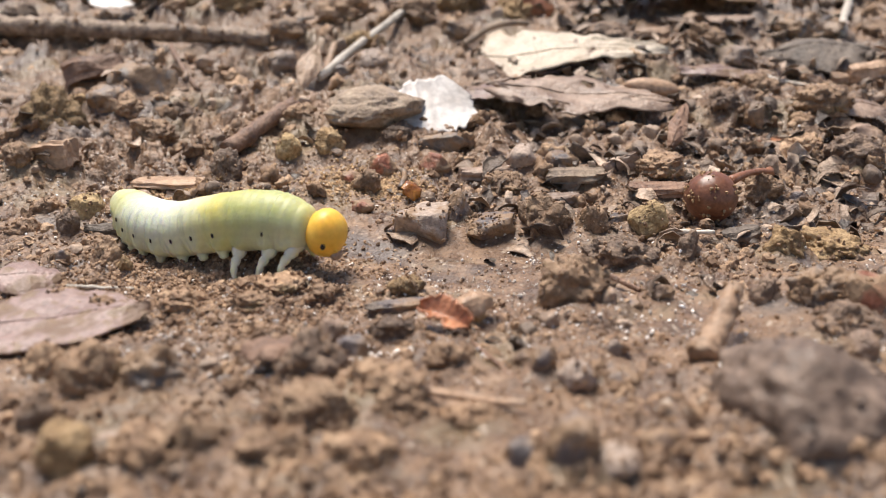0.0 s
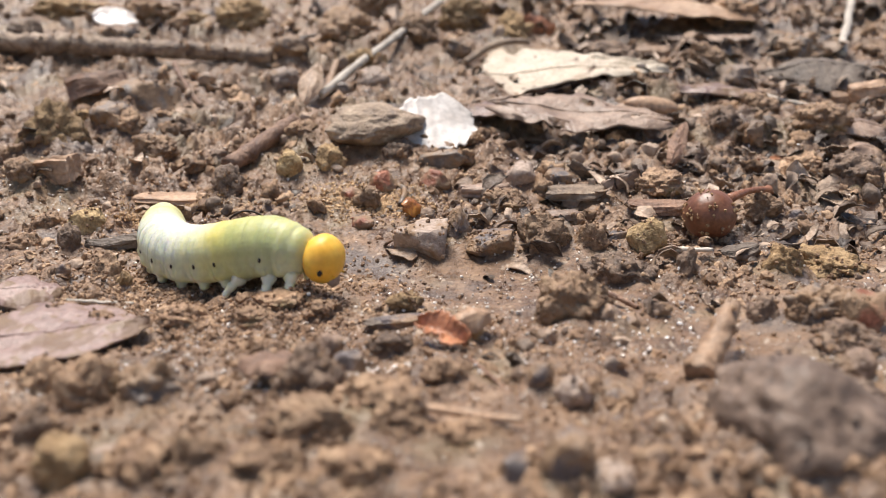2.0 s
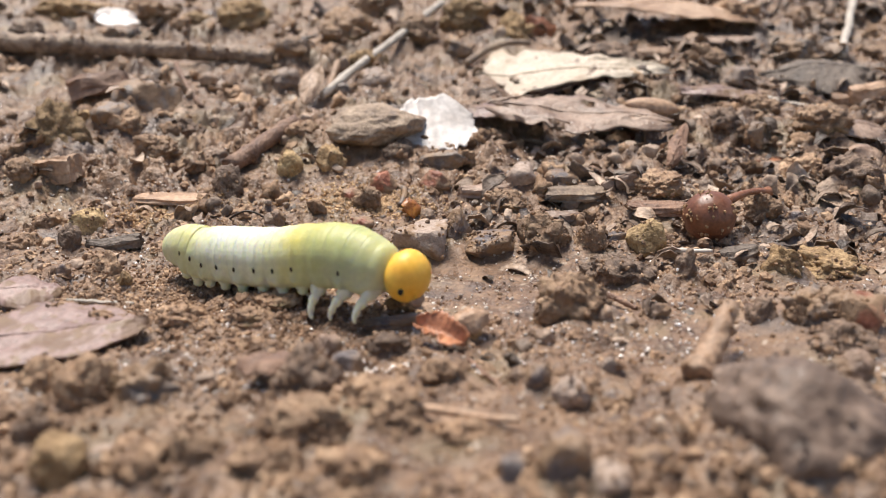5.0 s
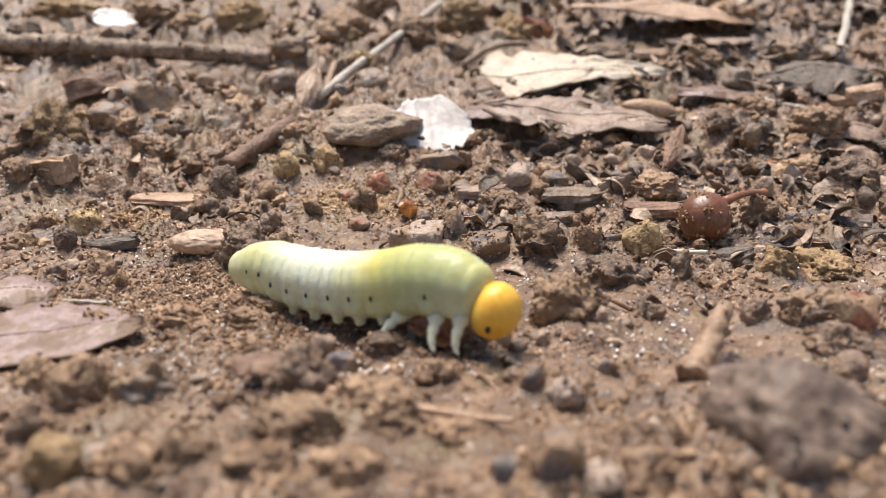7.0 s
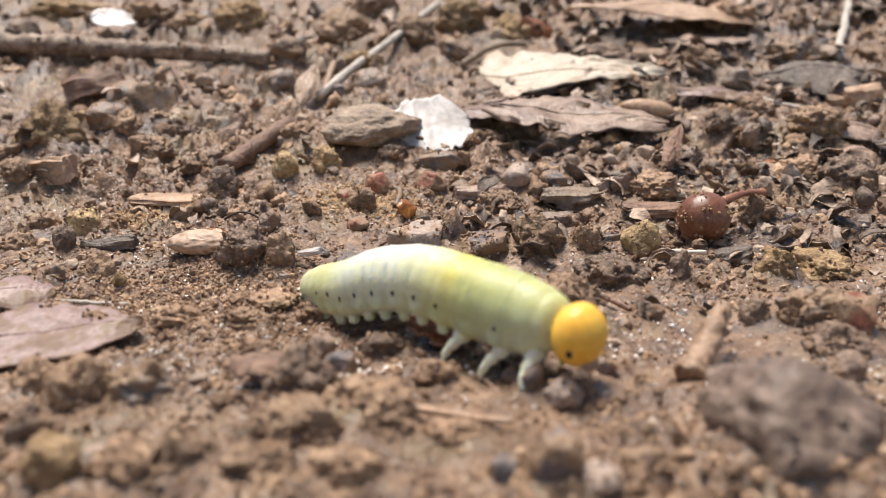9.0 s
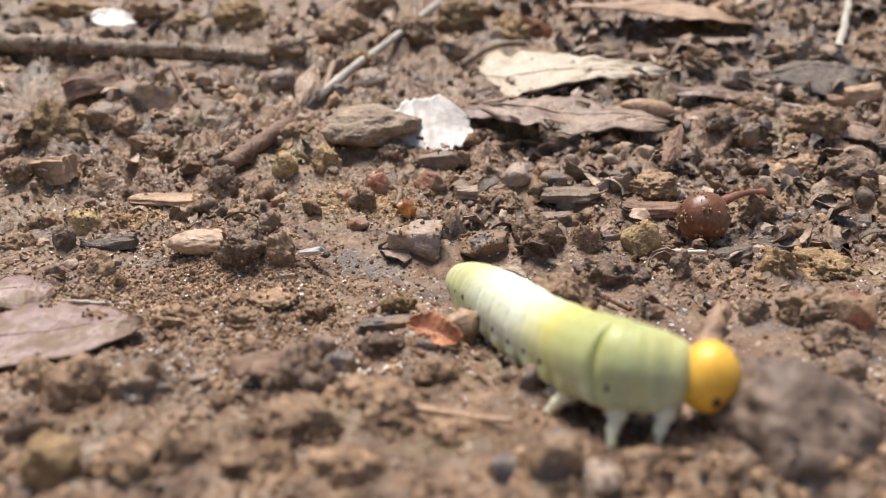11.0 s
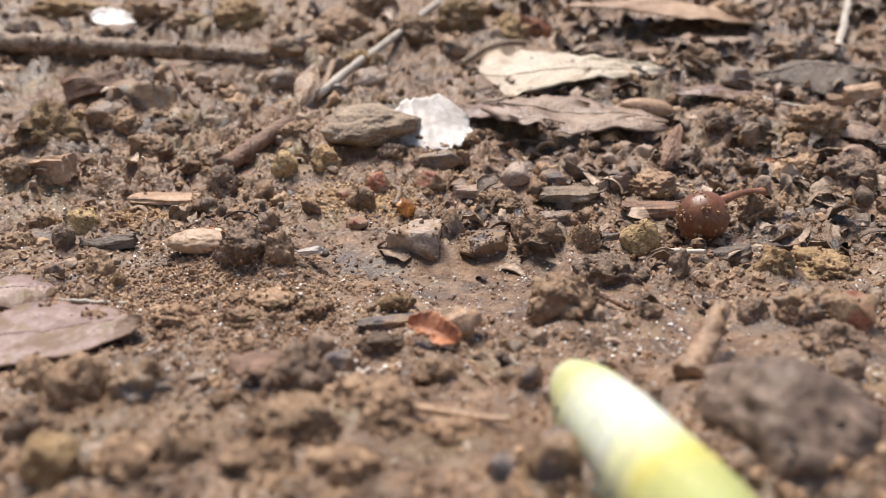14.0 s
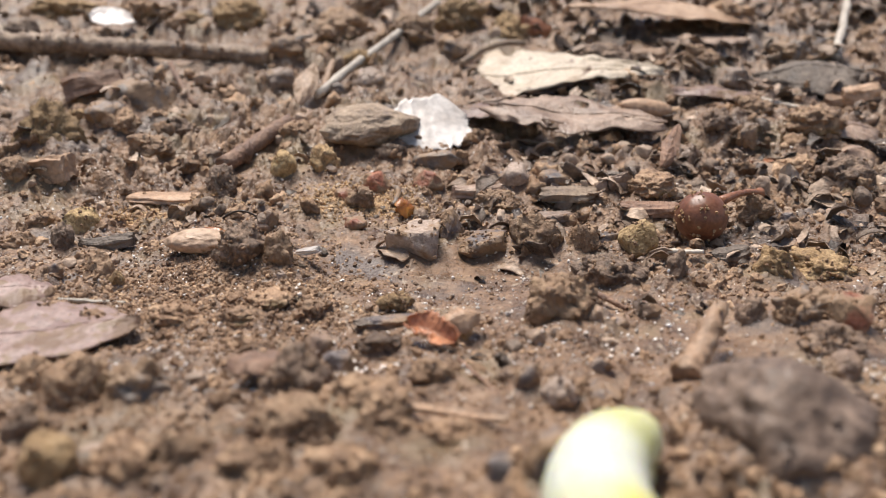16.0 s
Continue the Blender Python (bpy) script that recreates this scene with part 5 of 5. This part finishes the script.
leaf("curled_leaf", -0.0335, 0.1277, 0.0012, 0.0054, 0.0034, (24, 0, -6), (0.2, -0.6), 713, "amber_leaf", "small curled orange leaf scrap", "leaf", ragged=0.35, rib=False)
leaf("leaf_scrap", -0.0057, 0.1408, 0.0014, 0.0034, 0.0036, (48, 10, 30), (0.2, -0.3), 714, "amber_leaf", "glowing amber scrap of leaf", "leaf", ragged=0.35, rib=False)
leaf("curled_leaf", -0.0010, 0.0938, 0.0014, 0.0060, 0.0034, (30, 14, -24), (0.25, 0.3), 715, "red_leaf", "curled red-brown leaf scrap", "leaf", ragged=0.9, fold=0.3)
leaf("curled_leaf", 0.0024, 0.0950, 0.0024, 0.0044, 0.0034, (36, -10, 20), (0.3, -0.6), 716, "tan_husk", "tan curled leaf scrap", "leaf", ragged=0.3)
leaf("leaf_scrap", -0.0176, 0.0802, 0.0028, 0.0058, 0.0042, (12, -6, -14), (0.1, -0.2), 717, "brown_wood", "flat red-brown leaf scrap in the mud", "leaf", ragged=0.4, rib=False)
leaf("leaf_scrap", 0.0066, 0.0857, 0.0018, 0.0032, 0.0025, (20, 50, 70), (0.2, -0.5), 718, "dark_leaf", "curled dark scrap of leaf standing in mud", "leaf", ragged=0.3, rib=False)
leaf("leaf_scrap", -0.0076, 0.1009, 0.0006, 0.0053, 0.0024, (6, 0, 0), (0.1, -0.2), 719, "dark_leaf", "black flat scrap of leaf", "leaf", ragged=0.4, rib=False)
leaf("leaf_scrap", 0.0219, 0.2026, 0.0015, 0.0224, 0.0112, (10, -6, 14), (0.08, -0.1), 720, "pink_leaf", "pinkish scrap below a pale leaf", "leaf", ragged=0.45)
leaf("leaf_scrap", 0.0108, 0.1810, 0.0022, 0.0146, 0.0090, (10, 0, 8), (0.06, -0.1), 721, "pink_leaf", "pinkish torn leaf scrap", "leaf", ragged=0.45)
leaf("leaf_scrap", 0.0355, 0.1809, 0.0022, 0.0135, 0.0090, (14, 4, -14), (0.06, 0.1), 722, "brown_leaf", "brown cracked leaf scrap", "leaf", ragged=0.45)
leaf("leaf_scrap", 0.0630, 0.2229, 0.002, 0.0203, 0.0095, (10, 0, -10), (0.06, -0.1), 723, "brown_leaf", "brown flat scrap of leaf on the bank", "leaf", ragged=0.4)
leaf("leaf_scrap", 0.0771, 0.1730, 0.002, 0.0140, 0.0086, (14, 6, 10), (0.1, -0.3), 724, "brown_leaf", "pinkish brown leaf scrap", "leaf", ragged=0.4)
leaf("leaf_scrap", 0.0313, 0.1520, 0.0016, 0.0067, 0.0058, (30, 20, 30), (0.2, -0.5), 725, "dark_leaf", "grey curled leaf scrap", "leaf", ragged=0.4)
leaf("leaf_scrap", 0.0571, 0.1908, 0.0016, 0.0176, 0.0070, (12, 4, -4), (0.06, -0.2), 726, "pink_leaf", "pale pinkish leaf scrap", "leaf", ragged=0.4)
leaf("curled_leaf", -0.0515, 0.1060, 0.0016, 0.0075, 0.0080, (16, 8, 24), (0.1, -0.2), 727, "pink_leaf", "curled pinkish dead leaf behind a flat one", "leaf", ragged=0.3)
seed(0.0414, 0.1860, 0.0114, 0.0046, 0.0035, 450, "tan_husk", "smooth tan elongated seed")
nut(0.0396, 0.1343, 0.00400, (0.0508, 0.1411, 0.0085), "glossy round brown nut with a thin stem, crusted with soil")
build_ground()

build_stuff()

crawl(0.0, (-15.86, 112.62, 7.00), (-47.52, 130.59, 6.57), (-42.29, 124.04, 5.60), (-37.08, 120.29, 5.44), (-32.21, 118.00, 6.58), (-27.28, 116.38, 7.59), (-22.54, 114.81, 7.89), (-19.16, 113.70, 7.42))
crawl(0.5, (-16.33, 111.91, 6.74), (-49.20, 130.54, 6.82), (-43.19, 123.54, 5.89), (-38.05, 119.19, 5.42), (-33.68, 117.19, 5.88), (-28.80, 115.70, 6.73), (-24.05, 114.26, 7.33), (-19.66, 112.92, 7.11))
crawl(1.0, (-15.50, 112.50, 7.12), (-45.91, 126.36, 6.54), (-40.68, 120.84, 5.75), (-35.92, 117.58, 5.66), (-31.71, 115.84, 5.89), (-26.98, 114.87, 6.90), (-23.12, 114.07, 7.48), (-18.93, 113.21, 7.25))
crawl(1.5, (-16.27, 110.07, 6.60), (-44.62, 125.92, 6.46), (-39.93, 120.85, 5.87), (-35.38, 116.95, 5.73), (-31.05, 114.70, 6.11), (-26.64, 113.32, 7.08), (-22.75, 112.10, 7.62), (-19.55, 111.10, 7.24))
crawl(2.0, (-15.75, 109.54, 6.54), (-41.33, 128.61, 7.36), (-38.99, 120.83, 6.03), (-35.30, 116.55, 5.44), (-31.02, 114.49, 5.78), (-26.60, 113.06, 6.77), (-22.69, 111.79, 7.41), (-19.03, 110.60, 7.14))
crawl(2.5, (-14.15, 108.62, 6.30), (-40.47, 130.90, 8.84), (-38.21, 123.57, 6.99), (-34.30, 116.97, 6.16), (-30.29, 114.34, 6.09), (-25.85, 112.77, 7.04), (-21.54, 111.24, 8.03), (-17.32, 109.75, 7.27))
crawl(3.0, (-13.41, 104.80, 6.13), (-41.35, 130.49, 8.38), (-38.15, 122.62, 6.95), (-33.66, 115.93, 6.55), (-29.50, 112.51, 6.34), (-24.65, 110.18, 6.83), (-19.96, 107.94, 7.82), (-16.30, 106.18, 7.53))
crawl(3.5, (-11.19, 99.80, 6.30), (-37.54, 119.47, 8.54), (-35.66, 118.07, 6.23), (-31.51, 114.97, 5.67), (-26.60, 111.30, 6.31), (-21.56, 107.54, 7.22), (-17.24, 104.32, 7.78), (-13.89, 101.81, 7.23))
crawl(4.0, (-9.15, 100.02, 6.80), (-39.13, 119.36, 7.65), (-35.10, 116.76, 5.97), (-30.22, 113.61, 5.69), (-25.50, 110.57, 6.32), (-20.61, 107.41, 7.43), (-16.02, 104.45, 7.91), (-12.06, 101.89, 7.34))
crawl(6.3, (3.30, 97.59, 6.28), (-29.15, 112.51, 4.91), (-24.95, 110.64, 5.45), (-20.21, 108.52, 6.39), (-15.73, 106.52, 6.59), (-11.39, 104.58, 6.72), (-7.18, 102.70, 7.46), (-3.45, 101.03, 7.83), (-0.03, 99.29, 7.41))
crawl(6.9, (5.25, 92.34, 6.11), (-25.97, 110.68, 5.17), (-21.88, 108.27, 5.92), (-17.25, 105.55, 5.52), (-12.47, 102.75, 5.68), (-7.91, 100.07, 6.39), (-3.58, 97.52, 7.66), (0.22, 95.29, 8.16), (2.64, 93.87, 7.86))
crawl(7.5, (7.84, 84.47, 7.47), (-23.06, 112.29, 4.62), (-17.96, 107.70, 5.04), (-12.49, 102.78, 5.86), (-7.47, 98.26, 7.41), (-2.88, 94.12, 8.58), (0.77, 90.84, 9.11), (3.63, 88.26, 8.73), (5.32, 86.74, 8.37))
crawl(8.0, (10.15, 84.72, 6.08), (-19.75, 106.53, 4.20), (-15.07, 103.12, 6.02), (-10.34, 99.67, 8.17), (-5.94, 96.46, 9.23), (-1.81, 93.45, 8.68), (2.09, 90.60, 7.65), (5.50, 88.11, 7.57), (7.66, 86.54, 7.74))
crawl(8.5, (10.86, 81.97, 4.98), (-17.46, 108.65, 4.58), (-12.46, 103.93, 5.68), (-7.72, 99.48, 6.59), (-3.37, 95.37, 7.37), (0.95, 91.31, 7.92), (4.65, 87.82, 8.29), (7.60, 85.04, 8.05), (9.03, 83.69, 7.42))
crawl(9.0, (13.08, 81.99, 7.00), (-15.72, 107.57, 3.63), (-11.08, 103.45, 4.69), (-6.41, 99.31, 7.02), (-2.12, 95.50, 8.21), (1.87, 91.95, 8.11), (5.59, 88.65, 7.70), (8.81, 85.78, 7.38), (10.47, 84.31, 7.22))
crawl(10.3, (17.80, 76.50, 6.90), (-4.50, 107.20, 4.20), (-0.50, 102.50, 4.80), (3.20, 97.50, 5.60), (6.60, 92.50, 6.20), (9.60, 87.50, 6.80), (12.20, 83.00, 7.20), (14.40, 79.60, 7.20), (15.90, 77.80, 7.00))
crawl(11.3, (22.70, 68.90, 7.09), (4.24, 106.51, 4.50), (6.61, 99.87, 4.53), (8.87, 92.13, 4.57), (11.03, 84.64, 4.60), (13.01, 77.44, 5.50), (14.61, 71.11, 7.02), (19.44, 69.67, 7.12))
crawl(11.6, (19.91, 67.23, 7.09), (5.26, 103.12, 4.50), (7.39, 96.84, 4.53), (9.67, 87.85, 4.57), (11.78, 81.67, 4.60), (13.46, 73.97, 6.15), (16.72, 68.42, 7.21))
crawl(12.0, (21.45, 62.47, 7.09), (7.56, 101.95, 4.50), (9.06, 93.94, 4.53), (10.59, 85.42, 4.57), (12.59, 79.53, 4.60), (14.34, 72.98, 5.50), (16.01, 67.34, 7.02), (18.75, 64.65, 7.14))
crawl(12.5, (19.70, 56.14, 6.00), (8.53, 91.74, 4.50), (10.26, 85.38, 4.93), (12.61, 79.49, 5.77), (14.41, 74.90, 5.40), (15.44, 68.91, 5.50), (17.03, 63.99, 6.39), (18.57, 59.46, 6.17))
crawl(13.0, (20.43, 51.93, 6.00), (6.22, 84.28, 4.50), (8.84, 79.62, 4.53), (11.33, 74.41, 4.57), (13.88, 70.32, 4.60), (16.09, 65.36, 5.50), (17.85, 60.37, 6.39), (19.80, 55.36, 6.18))
crawl(13.5, (19.24, 46.30, 4.20), (9.97, 79.98, 4.50), (12.19, 76.80, 4.50), (15.04, 73.73, 5.10), (18.45, 71.09, 5.90), (19.81, 65.89, 5.20), (19.88, 60.06, 4.50), (19.70, 54.36, 4.50), (19.36, 49.79, 4.50))
crawl(14.0, (18.01, 43.23, 4.20), (11.92, 75.75, 4.50), (13.26, 69.93, 4.50), (14.55, 64.39, 4.50), (15.68, 59.58, 4.50), (16.56, 55.72, 4.50), (17.26, 51.94, 4.50), (17.71, 48.58, 4.50), (17.82, 46.71, 4.60))
crawl(14.5, (18.64, 41.42, 4.20), (12.82, 71.60, 4.50), (14.03, 66.33, 4.50), (15.44, 61.27, 4.50), (16.66, 56.84, 4.50), (17.56, 52.94, 4.50), (18.18, 49.47, 4.50), (18.57, 46.37, 4.50), (18.57, 44.88, 4.68))
crawl(15.0, (16.26, 38.90, 4.20), (13.07, 69.41, 4.50), (12.35, 63.94, 4.50), (12.03, 58.78, 4.50), (12.45, 53.61, 4.50), (13.34, 49.17, 4.50), (14.24, 45.84, 4.50), (15.05, 42.86, 4.50), (15.03, 42.13, 4.76))
crawl(15.5, (15.62, 38.25, 4.20), (13.15, 66.26, 4.50), (11.96, 61.19, 4.50), (11.36, 56.39, 4.50), (11.70, 51.88, 4.50), (12.52, 47.95, 4.50), (13.46, 44.74, 4.50), (14.36, 42.10, 4.50), (14.33, 41.45, 4.78))
crawl(16.0, (15.14, 38.28, 4.20), (15.64, 65.38, 4.50), (12.80, 61.97, 4.50), (11.17, 57.22, 4.50), (11.05, 51.94, 4.50), (11.91, 48.00, 4.50), (12.89, 44.79, 4.50), (13.83, 42.14, 4.50), (13.81, 41.47, 4.77))

motions(*build_larva())
